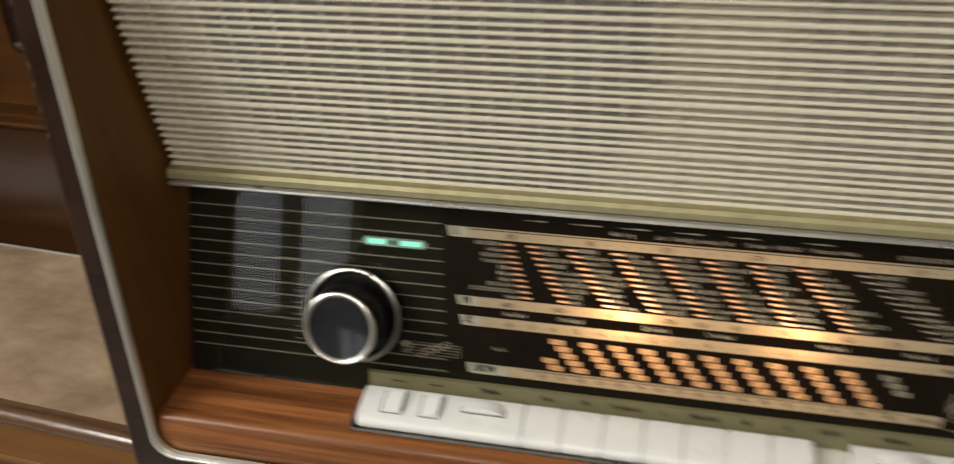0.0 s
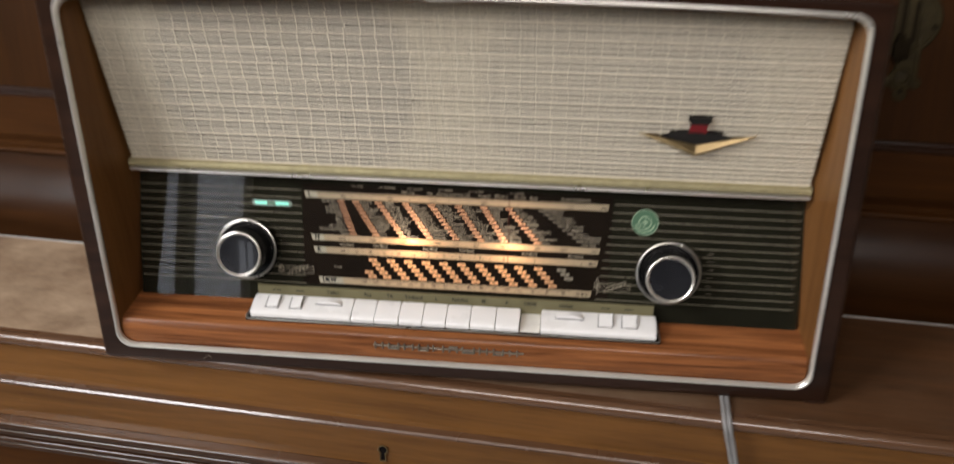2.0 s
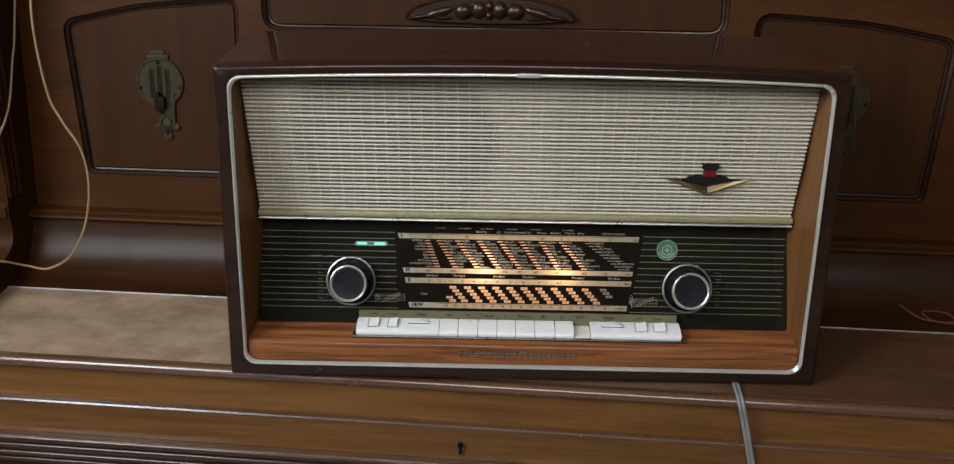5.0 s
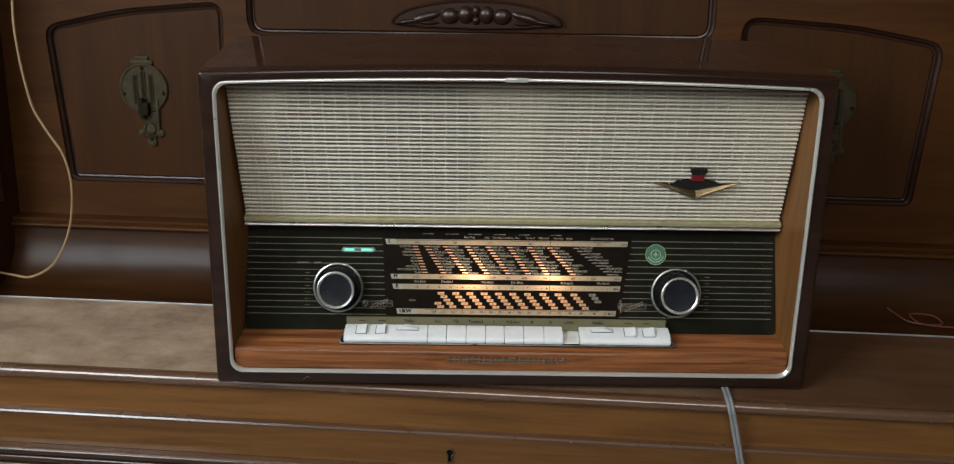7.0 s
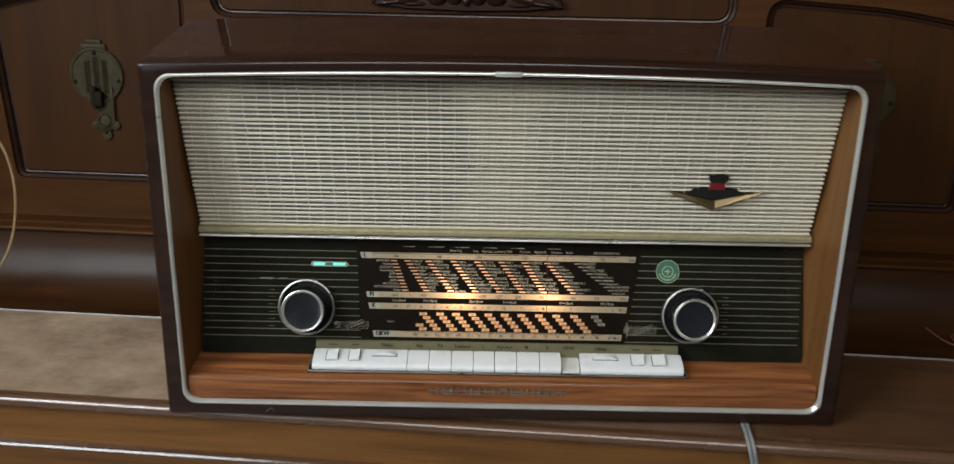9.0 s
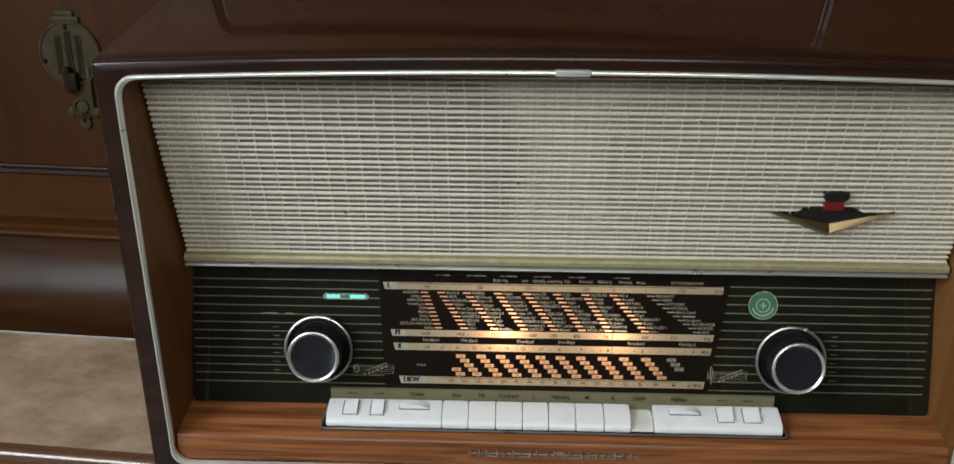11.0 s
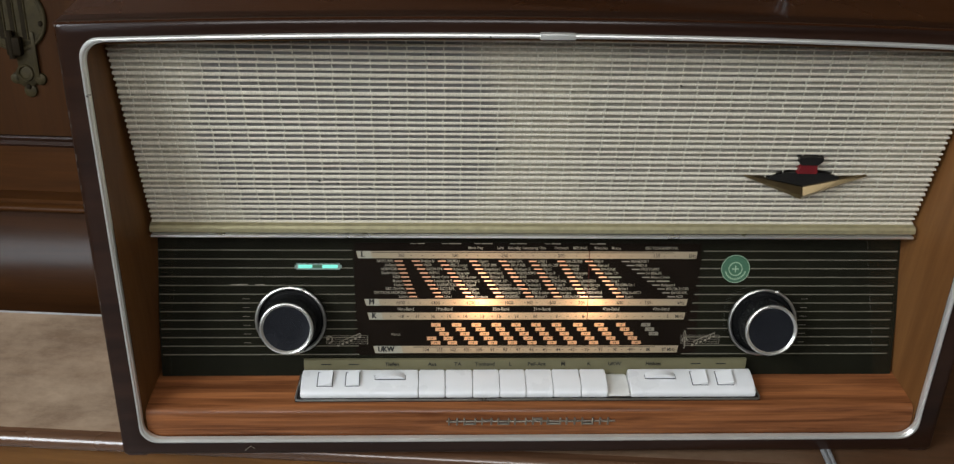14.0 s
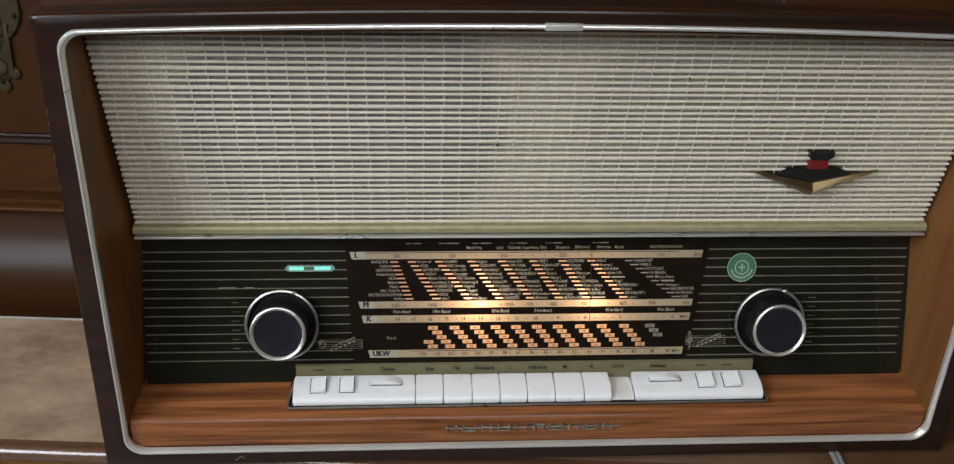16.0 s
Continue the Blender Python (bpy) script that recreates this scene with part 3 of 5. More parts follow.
def sconce(u, z):
    """Brass candle-holder mount: slotted disc, stepped tab above, stem and scalloped foot."""
    f = PV + 0.0085
    face = pose(u, f, z + 0.018, 90) @ Matrix.Diagonal((1, 1, -1, 1))
    b = B()
    lathe(b, [(0, 0.0), (0.0335, 0.0), (0.0350, -0.0008), (0.0350, -0.0026), (0.0338, -0.0036), (0.0318, -0.0036), (0.0308, -0.0026), (0, -0.0026)], 44, face)
    # stepped tab at the head
    box(b, u - 0.0170, u + 0.0150, f - 0.0032, f, z + 0.0500, z + 0.0570, 0.0012)
    box(b, u - 0.0115, u + 0.0095, f - 0.0032, f, z + 0.0565, z + 0.0625, 0.0012)
    # stem with raised edges down to the foot
    box(b, u - 0.0020, u + 0.0200, f - 0.0026, f, z - 0.0440, z - 0.0050, 0.001)
    box(b, u + 0.0160, u + 0.0205, f - 0.0042, f - 0.0020, z - 0.0430, z + 0.0040, 0.001)
    # foot: three scallops round a ring
    for du, dz, r in ((0.0060, -0.0420, 0.0125), (-0.0060, -0.0450, 0.0060), (0.0195, -0.0450, 0.0065), (0.0075, -0.0575, 0.0070)):
        lathe(b, [(0, -0.0034), (r - 0.0022, -0.0034), (r - 0.0006, -0.0026), (r, 0.0), (0, 0.0)], 22, pose(u + du, f, z + dz, 90) @ Matrix.Diagonal((1, 1, -1, 1)))
    plate = part("sconce_plate", b, OLD_BRASS, piano, "tarnished slotted brass candle-holder plate")
    for du, lo, hi in ((-0.0125, -0.004, 0.036), (-0.0010, -0.002, 0.041), (0.0105, -0.004, 0.037)):
        b = B()
        box(b, u + du - 0.0021, u + du + 0.0021, f - 0.0031, f - 0.0024, z + lo, z + hi)
        part("slot", b, BRASS_BACK, plate)
        b = B()
        tube(b, [(u + du + 0.0036, f - 0.0028, z + lo), (u + du + 0.0036, f - 0.0028, z + hi)], 0.0011, 6)
        part("bar", b, OLD_BRASS, plate)
    b = B()
    lathe(b, [(0.0058, -0.0034), (0.0068, -0.0052), (0.0082, -0.0052), (0.0090, -0.0034)], 22, pose(u + 0.006, f, z - 0.0385, 90) @ Matrix.Diagonal((1, 1, -1, 1)))
    part("ring", b, OLD_BRASS, plate)
    b = B()
    box(b, u - 0.0070, u + 0.0080, f - 0.0110, f - 0.0024, z - 0.0200, z - 0.0010, 0.002)
    tube(b, [(u - 0.002, f - 0.0085, z + 0.0050), (u - 0.002, f - 0.0085, z - 0.0230)], 0.0034, 10)
    part("hinge_block", b, BRASS_BACK, plate)
    for du, dz in ((-0.0285, 0.0100), (0.0290, 0.0120), (-0.0010, 0.0460), (0.0070, -0.0530)):
        b = B()
        bmesh.ops.create_uvsphere(b, u_segments=8, v_segments=6, radius=0.0028, matrix=Matrix.Translation((u + du, f - 0.0035, z + dz)) @ Matrix.Diagonal((1, 0.7, 1, 1)))
        part("screw", b, BRASS_BACK, plate)


sconce(-0.538, 0.290)
sconce(2 * UC + 0.538, 0.290)

# curved side brackets of the case


def bracket(u0, u1):
    b = B()
    front = [(0.300, 0.62), (0.150, 0.62), (0.158, 0.45), (0.167, 0.338), (0.174, 0.285), (0.181, 0.229), (0.189, 0.177), (0.192, 0.142), (0.186, 0.135), (0.186, 0.122), (0.194, 0.112), (0.196, 0.097), (0.193, 0.083), (0.183, 0.072), (0.165, 0.063), (0.144, 0.057), (0.105, 0.050), (0.060, 0.044), (0.020, 0.034), (-0.004, 0.018), (-0.012, -0.010), (-0.014, -0.06), (-0.010, -0.12), (0.010, -0.153), (0.300, -0.153)]
    prism(b, front, "x", u0, u1)
    bmesh.ops.bevel(b, geom=[e for e in b.edges if abs(e.verts[0].co.x - e.verts[1].co.x) < 1e-6], offset=0.0025, segments=2, affect="EDGES")
    br = part("side_bracket", b, PIANO_UP, piano, "curved walnut side bracket of the piano case")
    inner = max(u0, u1) if u0 < UC else min(u0, u1)
    for v in (0.196, 0.208, 0.220):
        b = B()
        tube(b, [(inner, v - 0.020, 0.62), (inner, v - 0.012, 0.34), (inner, v, 0.155), (inner, v, 0.150)], 0.0042, 8)
        part("reed", b, PIANO_UP, br)
    b = B()
    box(b, min(u0, u1), max(u0, u1), 0.3005, 0.5495, FLOOR_Z + 0.1, 0.62)
    part("side_board", b, PIANO_UP, piano)


bracket(U0 - 0.040, U0 - 0.0008)
bracket(U1 + 0.0008, U1 + 0.040)

# ---- radio ----
radio = tagged(new("table_radio"), "vintage lacquered wooden table radio with cream grille and lit dial", "radio")
radio.matrix_world = pose(0, 0, 0, 10)


def yf(z):
    """The front plane of the cabinet, leaning back a little."""
    return 0.022 * (z - 0.02) / 0.331


ARCH = 0.0070


def arch(x):
    return ARCH * (1 - (x / 0.326) ** 2)


CW0, CH0, CD = 0.3290, 0.3565, 0.186       # half width, height at the corners, depth


def cab_hw(z):
    """Half width of the cabinet, a little wider at the foot."""
    return 0.3382 - 0.0092 * z / 0.363


def cab_top(x):
    return CH0 + 0.0065 + arch(x)


# arched top, sides, floor and back of the cabinet
b = B()
xs = np.linspace(-CW0, CW0, 41)
rows = []
for y_off, lower in ((0.0, 0.0), (0.0, 0.013), (1.0, 0.0), (1.0, 0.013)):
    row = []
    for x in xs:
        z = cab_top(x) - lower
        row.append(b.verts.new((x, yf(z) + (CD - yf(z)) * y_off, z)))
    rows.append(row)
for i in range(40):
    for A, C in ((0, 1), (1, 3), (3, 2), (2, 0)):
        b.faces.new((rows[A][i], rows[A][i + 1], rows[C][i + 1], rows[C][i]))
for i in (0, 40):
    b.faces.new((rows[0][i], rows[1][i], rows[3][i], rows[2][i]))
part("cabinet_top", b, CAB, radio, "dark glossy arched cabinet top")
for s in (-1, 1):
    b = B()
    zt = cab_top(CW0) - 0.0132
    rings = []
    for z in (0.0035, zt):
        inner = 0.3196 + (0.3130 - 0.3196) * (z / zt)
        ring = [(inner, CD), (inner, yf(z))]
        wide = cab_hw(z)
        ring += [(wide - 0.0055 + 0.0055 * math.sin(radians(a)), yf(z) + 0.0045 - 0.0045 * math.cos(radians(a))) for a in range(0, 91, 15)]
        ring.append((wide, CD))
        rings.append([b.verts.new((s * x, y, z)) for x, y in ring])
    k = len(rings[0])
    for i in range(k):
        b.faces.new((rings[0][i], rings[0][(i + 1) % k], rings[1][(i + 1) % k], rings[1][i]))
    b.faces.new(rings[0])
    b.faces.new(rings[1])
    side = part("cabinet_side", b, CAB_SIDE, radio, "dark lacquered side with chipped front edge")
b = B()
box(b, -0.3184, 0.3184, 0.0005, CD, 0.0035, 0.0165, 0.001)
part("cabinet_floor", b, CAB_FOOT, radio, "near-black lower edge of the cabinet")
b = B()
box(b, -0.311, 0.311, CD - 0.006, CD - 0.001, 0.017, 0.349)
part("back_panel", b, CAB, radio)
for x in (-0.27, 0.27):
    for y in (0.045, 0.165):
        b = B()
        lathe(b, [(0, -0.0095), (0.011, -0.0095), (0.012, -0.004), (0.012, 0.0034), (0, 0.0034)], 20, pose(x, y, 0))
        part("foot", b, RUBBER, radio, "black rubber foot")


def hw(z):
    return 0.3198 + (0.3142 - 0.3198) * (z - 0.02) / 0.331


# aluminium trim round the front
def trim_loop(off, r=0.014):
    z0, z1 = 0.0195 + off, 0.3515 - off
    pts = []

    def corner(cx, cz, a0):
        for k in range(7):
            a = radians(a0 + 90 * k / 6)
            pts.append((cx + r * math.cos(a), cz + r * math.sin(a)))
    corner(hw(z0) - off - r, z0 + r, -90)
    for z in np.linspace(z0 + r + 0.02, z1 - r - 0.02, 8):
        pts.append((hw(z) - off, z))
    corner(hw(z1) - off - r, z1 - r, 0)
    for x in np.linspace(hw(z1) - 0.03, -hw(z1) + 0.03, 21):
        pts.append((x, z1))
    corner(-(hw(z1) - off - r), z1 - r, 90)
    for z in np.linspace(z1 - r - 0.02, z0 + r + 0.02, 8):
        pts.append((-hw(z) + off, z))
    corner(-(hw(z0) - off - r), z0 + r, 180)
    for x in np.linspace(-hw(z0) + 0.03, hw(z0) - 0.03, 12):
        pts.append((x, z0))
    out = []
    for x, z in pts:
        zz = z + (arch(x) if z > 0.30 else arch(x) * max(0, (z - 0.2) / 0.15) if z > 0.2 else 0)
        out.append((x, zz))
    return out


b = B()
prof = [(-0.0014, 0.0016), (-0.0014, -0.0022), (-0.0010, -0.0030), (-0.0003, -0.0033), (0.0004, -0.0031), (0.0008, -0.0025), (0.0010, -0.0020), (0.0015, -0.0019), (0.0019, -0.0012), (0.0020, 0.0014)]
rings = []
for off, dy in prof:
    rings.append([b.verts.new((x, yf(z) + dy, z)) for x, z in trim_loop(off)])
k = len(rings[0])
for R, S in zip(rings, rings[1:]):
    for i in range(k):
        b.faces.new((R[i], R[(i + 1) % k], S[(i + 1) % k], S[i]))
trim = part("front_trim", b, TRIM, radio, "polished aluminium strip round the front")


def rim_loop(inset_by, r=0.003):
    """The cabinet's outline round the front, with as many points as the trim."""
    z0, z1 = 0.0035 + inset_by, CH0 + 0.0068 - inset_by
    pts = []

    def corner(cx, cz, a0):
        for k in range(7):
            a = radians(a0 + 90 * k / 6)
            pts.append((cx + r * math.cos(a), cz + r * math.sin(a)))
    lo, hi = cab_hw(z0) + 0.0008 - inset_by, cab_hw(z1) + 0.0008 - inset_by
    corner(lo - r, z0 + r, -90)
    for z in np.linspace(0.0195 + 0.034, 0.3515 - 0.034, 8):
        pts.append((cab_hw(z) + 0.0008 - inset_by, z))
    corner(hi - r, z1 - r, 0)
    for x in np.linspace(hi - 0.03, -hi + 0.03, 21):
        pts.append((x, z1))
    corner(-(hi - r), z1 - r, 90)
    for z in np.linspace(0.3515 - 0.034, 0.0195 + 0.034, 8):
        pts.append((-cab_hw(z) - 0.0008 + inset_by, z))
    corner(-(lo - r), z0 + r, 180)
    for x in np.linspace(-lo + 0.03, lo - 0.03, 12):
        pts.append((x, z0))
    return [(x, z + (arch(x) if z > 0.30 else arch(x) * max(0, (z - 0.2) / 0.15) if z > 0.2 else 0) * (1 if abs(x) < 0.31 else 0)) for x, z in pts]


# lacquered front edge of the cabinet, rounded outwards, between the trim and the sides
b = B()
rings = [[b.verts.new((x, yf(z) + 0.0012, z)) for x, z in trim_loop(0.0002)],
         [b.verts.new((x, yf(z) - 0.0008, z)) for x, z in trim_loop(-0.0014)]]
for d, dy in ((0.0045, -0.0012), (0.0022, -0.0006), (0.0008, 0.0006), (0.0001, 0.0024), (0.0, 0.0060), (0.0, 0.0140)):
    rings.append([b.verts.new((x, yf(z) + dy, z)) for x, z in rim_loop(d)])
k = len(rings[0])
for R, S in zip(rings, rings[1:]):
    for i in range(k):
        b.faces.new((R[i], R[(i + 1) % k], S[(i + 1) % k], S[i]))
rim = part("front_edge", b, CAB_RIM, radio, "dark lacquered front edge, chipped along one side")
for z, w, h in ((0.330, 0.0010, 0.003), (0.300, 0.0013, 0.006), (0.292, 0.0010, 0.003), (0.268, 0.0015, 0.008), (0.259, 0.0012, 0.004), (0.246, 0.0013, 0.005), (0.232, 0.0010, 0.003), (0.205, 0.0009, 0.002), (0.150, 0.0011, 0.004), (0.118, 0.0009, 0.003), (0.092, 0.0009, 0.003)):
    b = B()
    pts = [(-cab_hw(z) + 0.0006 + w * (0.5 + 0.5 * math.cos(a)) * random.uniform(0.6, 1.2), z + h * 0.5 * math.sin(a) * random.uniform(0.7, 1.2)) for a in np.linspace(0, 2 * math.pi, 9, endpoint=False)]
    prism(b, pts, "y", yf(z) - 0.0004, yf(z) + 0.0030)
    part("chip", b, CHIP, rim, smooth=False)
# a pale scratch on the lower edge, a worn spot at the upper corner
b = B()
for x0, z0, x1, z1 in ((-0.2390, 0.0085, -0.2335, 0.0135), (-0.2340, 0.0133, -0.2310, 0.0108)):
    tube(b, [(x0, yf(z0) - 0.0012, z0), ((x0 + x1) / 2, yf(z0) - 0.0013, (z0 + z1) / 2 + 0.0004), (x1, yf(z1) - 0.0012, z1)], 0.00025, 4)
part("scratch", b, PALE, rim, "pale scratch in the lacquer")
b = B()
bmesh.ops.create_uvsphere(b, u_segments=6, v_segments=4, radius=0.0010, matrix=Matrix.Translation((-cab_hw(0.361) + 0.0010, yf(0.361) + 0.0002, 0.3608)))
part("chip", b, CHIP, rim)

b = B()
zc = 0.3515 + ARCH
box(b, -0.014, 0.010, yf(zc) - 0.0040, yf(zc) + 0.003, zc - 0.0022, zc + 0.0021, 0.0008)
part("trim_clip", b, TRIM, trim)

# grille: cloth behind ribs, sloping in towards the dial
G0, G1 = Vector((0, 0.054, 0.345)), Vector((0, 0.0745, 0.1800))      # top and foot of the grille


def gpos(f):
    return G0.lerp(G1, f)


def ghw(f):
    return 0.3108 + (0.3068 - 0.3108) * f


# inner wooden cheeks
for s in (-1, 1):
    b = B()
    prof = []
    for z in (0.0195, 0.0465, 0.175, 0.300, 0.3500):
        back = 0.3125 if z < 0.1 else (0.3075 if z < 0.2 else 0.3112)
        prof.append([b.verts.new((s * (hw(z) - 0.0022), yf(z) + 0.0015, z)), b.verts.new((s * back, 0.112, z)), b.verts.new((s * 0.3205, 0.112, z)), b.verts.new((s * 0.3180 if z > 0.2 else s * 0.3205, yf(z) + 0.0016, z))])
    for R, S in zip(prof, prof[1:]):
        for i in range(2):
            b.faces.new((R[i], R[i + 1], S[i + 1], S[i]))
    part("cheek", b, CHEEK, radio, "plain brown veneered inner cheek")
b = B()
vs = []
for y, z in ((yf(0.3475) + 0.001, 0.3475), (0.112, 0.3440)):
    vs.append([b.verts.new((x, y, z + arch(x) * (1 if y < 0.05 else 0.6))) for x in np.linspace(-0.310, 0.310, 25)])
for i in range(24):
    b.faces.new((vs[0][i], vs[0][i + 1], vs[1][i + 1], vs[1][i]))
part("inner_soffit", b, CHEEK, radio)

grille = None
b = B()
NX, NZ = 100, 30
grid = []
for j in range(NZ + 1):
    f = -0.03 + 1.03 * j / NZ
    p = gpos(f)
    grid.append([b.verts.new((ghw(f) * (2 * i / NX - 1), p.y + 0.0021, p.z + (arch(ghw(f) * (2 * i / NX - 1)) if j < 3 else 0) * (1 - j / 3))) for i in range(NX + 1)])
for j in range(NZ):
    for i in range(NX):
        b.faces.new((grid[j][i], grid[j][i + 1], grid[j + 1][i + 1], grid[j + 1][i]))
grille = part("speaker_cloth", b, CLOTH, radio, "grey-beige woven speaker cloth, painted darker over the speaker openings")
RIBS = 34
b = B()
rib_r = 0.00112
tube(b, [(x, 0, 0) for x in np.linspace(-1, 1, 3)], rib_r, 10, False, 1.0)
bmesh.ops.delete(b, geom=[f for f in b.faces if len(f.verts) > 4], context="FACES_ONLY")
bmesh.ops.recalc_face_normals(b, faces=b.faces)
rib_me = bpy.data.meshes.new("rib")
b.to_mesh(rib_me)
b.free()
rib_me.materials.append(RIB)
rib_me.shade_smooth()
for r in range(RIBS):
    f = (r + 0.35) / RIBS
    p = gpos(f)
    o = new("rib", rib_me)
    o.parent = grille
    k = (1.30, 0.88, 0.92)[r % 3] * random.uniform(0.93, 1.07)
    o.location, o.scale = (0, p.y, p.z + random.uniform(-0.0002, 0.0002)), (ghw(f), 1, k)
# pale threads that cross between the ribs in staggered columns
b = B()
for r in range(RIBS):
    f0, f1 = (r + 0.35) / RIBS, (r + 1.35) / RIBS
    p, q = gpos(f0), gpos(min(1, f1))
    x = -0.3015 + 0.0009 * ((r // 3) % 2)
    while x < 0.302:
        xx = x + random.uniform(-0.0007, 0.0007)
        tube(b, [(xx, p.y - 0.0004, p.z), (xx, (p.y + q.y) / 2 + 0.0003, (p.z + q.z) / 2), (xx, q.y - 0.0004, q.z)], random.uniform(0.00048, 0.00070), 4)
        x += 0.0132
tagged(part("thread", b, THREAD, grille, "pale vertical binding threads"), kind="stuff")

# dark specks and a loose fibre caught on the grille
SPECKS = ((-0.0366, 0.554, 0.0011, 0.001), (-0.1722, 0.736, 0.0016, 0.0006), (-0.1576, 0.75, 0.0014, 0.0005), (0.0949, 0.217, 0.0008, 0.0007), (-0.0862, 0.079, 0.0006, 0.0006), (-0.1332, 0.777, 0.0018, 0.0004))
for x, f, w, h in SPECKS:
    p = gpos(f)
    b = B()
    bmesh.ops.create_uvsphere(b, u_segments=6, v_segments=4, radius=1.0, matrix=Matrix.Translation((x, p.y - 0.0013, p.z)) @ pose(0, 0, 0, 0, 25, 0) @ Matrix.Diagonal((w, 0.0004, h, 1)))
    part("speck", b, RUBBER, grille)

# gold rail between grille and dial
b = B()
rail_prof = [(0.078, 0.1835), (0.0690, 0.1822), (0.0672, 0.1805), (0.0668, 0.1772), (0.0725, 0.1767), (0.0725, 0.1706), (0.112, 0.1706), (0.112, 0.1835)]
prism(b, rail_prof, "x", -0.3078, 0.3078)
rail = part("gold_rail", b, GOLD, radio, "grooved pale gold metal rail")
b = B()
box(b, -0.3074, 0.3074, 0.0695, 0.0724, 0.1724, 0.1744)
tube(b, [(-0.3076, 0.0678, 0.1734), (0, 0.0678, 0.1734), (0.3076, 0.0678, 0.1734)], 0.0014, 8)
part("bead", b, ALU, rail, "bright metal bead")

# dial
DY0, DZ0, DK = 0.047, 0.048, 0.36


def dpos(x, z, out=0.0):
    n = Vector((0, -1, DK)).normalized()
    return Vector((x, DY0 + DK * (z - DZ0), z)) + n * out


DANG = math.degrees(math.atan(DK))


def dmat(x, z, out=0.0):
    """Pose on the dial: x right, y up the dial, z out of it."""
    p = dpos(x, z, out)
    return Matrix.Translation(p) @ pose(0, 0, 0, 90 - DANG)


def quad(bm, x0, x1, z0, z1, out, slant0=0.0, slant1=0.0):
    """A flat print on the dial; slants move the lower corners."""
    bm.faces.new([bm.verts.new(dpos(*p, out)) for p in ((x0, z1), (x0 + slant0, z0), (x1 + slant1, z0), (x1, z1))])


def slab(bm, x0, x1, z0, z1, o0, o1):
    vs = [bm.verts.new(dpos(x, z, o)) for o in (o0, o1) for x, z in ((x0, z0), (x1, z0), (x1, z1), (x0, z1))]
    for q in ((3, 2, 1, 0), (4, 5, 6, 7), (0, 1, 5, 4), (1, 2, 6, 5), (2, 3, 7, 6), (3, 0, 4, 7)):
        bm.faces.new([vs[i] for i in q])


b = B()
slab(b, -0.3125, 0.3125, 0.0465, 0.1690, -0.004, -0.0005)
dial = part("dial_plate", b, BLACKP, radio, "olive-black printed dial plate", smooth=False)
b = B()
slab(b, -0.1500, 0.1400, 0.0640, 0.1560, -0.0005, -0.0001)
part("scale_ground", b, DIALBOX, dial, smooth=False)
b = B()
quad(b, -0.3120, 0.3120, 0.0470, 0.1685, 0.0012)
pane = part("dial_glass", b, DIAL_GLASS, radio, "clear glass over the dial", smooth=False)
pane.visible_shadow = False
# gold stripes at both ends of the dial
for i in range(13):
    z = 0.1498 - i * 0.00708
    t = i / 12
    b = B()
    quad(b, -0.311, -0.1518 + 0.0048 * t, z - 0.00042, z + 0.00042, 0.0)
    part("stripe", b, STRIPE, dial, smooth=False)
    b = B()
    quad(b, 0.1420 - 0.0140 * t, 0.3075, z - 0.00042, z + 0.00042, 0.0)
    part("stripe", b, STRIPE, dial, smooth=False)
# the four scale bands
BANDS = (("L", -0.1485, 0.1368, 0.1493, 0.1435, 0.0017, -0.0010), ("M", -0.1422, 0.1308, 0.1106, 0.1052, 0.0016, -0.0012), ("K", -0.1398, 0.1294, 0.0995, 0.0937, 0.0016, -0.0012), ("UKW", -0.1351, 0.1250, 0.0719, 0.0659, 0.0016, -0.0012))
for word, x0, x1, z1, z0, s0, s1 in BANDS:
    b = B()
    quad(b, x0, x1, z0, z1, 0.0001, s0, s1)
    part("scale_band", b, LIT_PLATE, dial, "cream scale band lit from behind", smooth=False)


def tx(px, left=(579, -0.1485), k=0.000493):
    return left[1] + (px - left[0]) * k


ink, pale, wht = B(), B(), B()
for word, x0, x1, z1, z0, s0, s1 in BANDS:
    for dx in (0.0, 0.0004, 0.0008):
        text_into(ink, word, 0.0066, dmat(x0 + 0.0036 + dx, (z0 + z1) / 2 + 0.0002, 0.0003 + dx * 0.02), "LEFT", 0.0, 0.86)
    quad(wht, x0 + 0.0005, x0 + (0.012 if len(word) == 1 else 0.0235), z0, z1, 0.0002, s0, s0)
    b0 = x0 + (0.013 if len(word) == 1 else 0.034)
    if word in ("L", "UKW"):
        quad(ink, b0, x1 - 0.02, z1 - 0.0012, z1 - 0.0007, 0.0003)
for s, px in (("350", 655), ("300", 745), ("250", 829), ("200", 925), ("150", 1088), ("kHz", 1149)):
    text_into(ink, s, 0.0043, dmat(tx(px), 0.1457, 0.0003), "CENTER", 0.006, 0.86)
for s, px in (("1600", 653), ("1400", 712), ("1200", 772), ("1000", 836), ("900", 872), ("800", 911), ("700", 960), ("600", 1026), ("550", 1074), ("kHz", 1131)):
    text_into(ink, s, 0.0043, dmat(-0.1422 + (px - 592) * 0.000496, 0.1074, 0.0003), "CENTER", 0.006, 0.86)
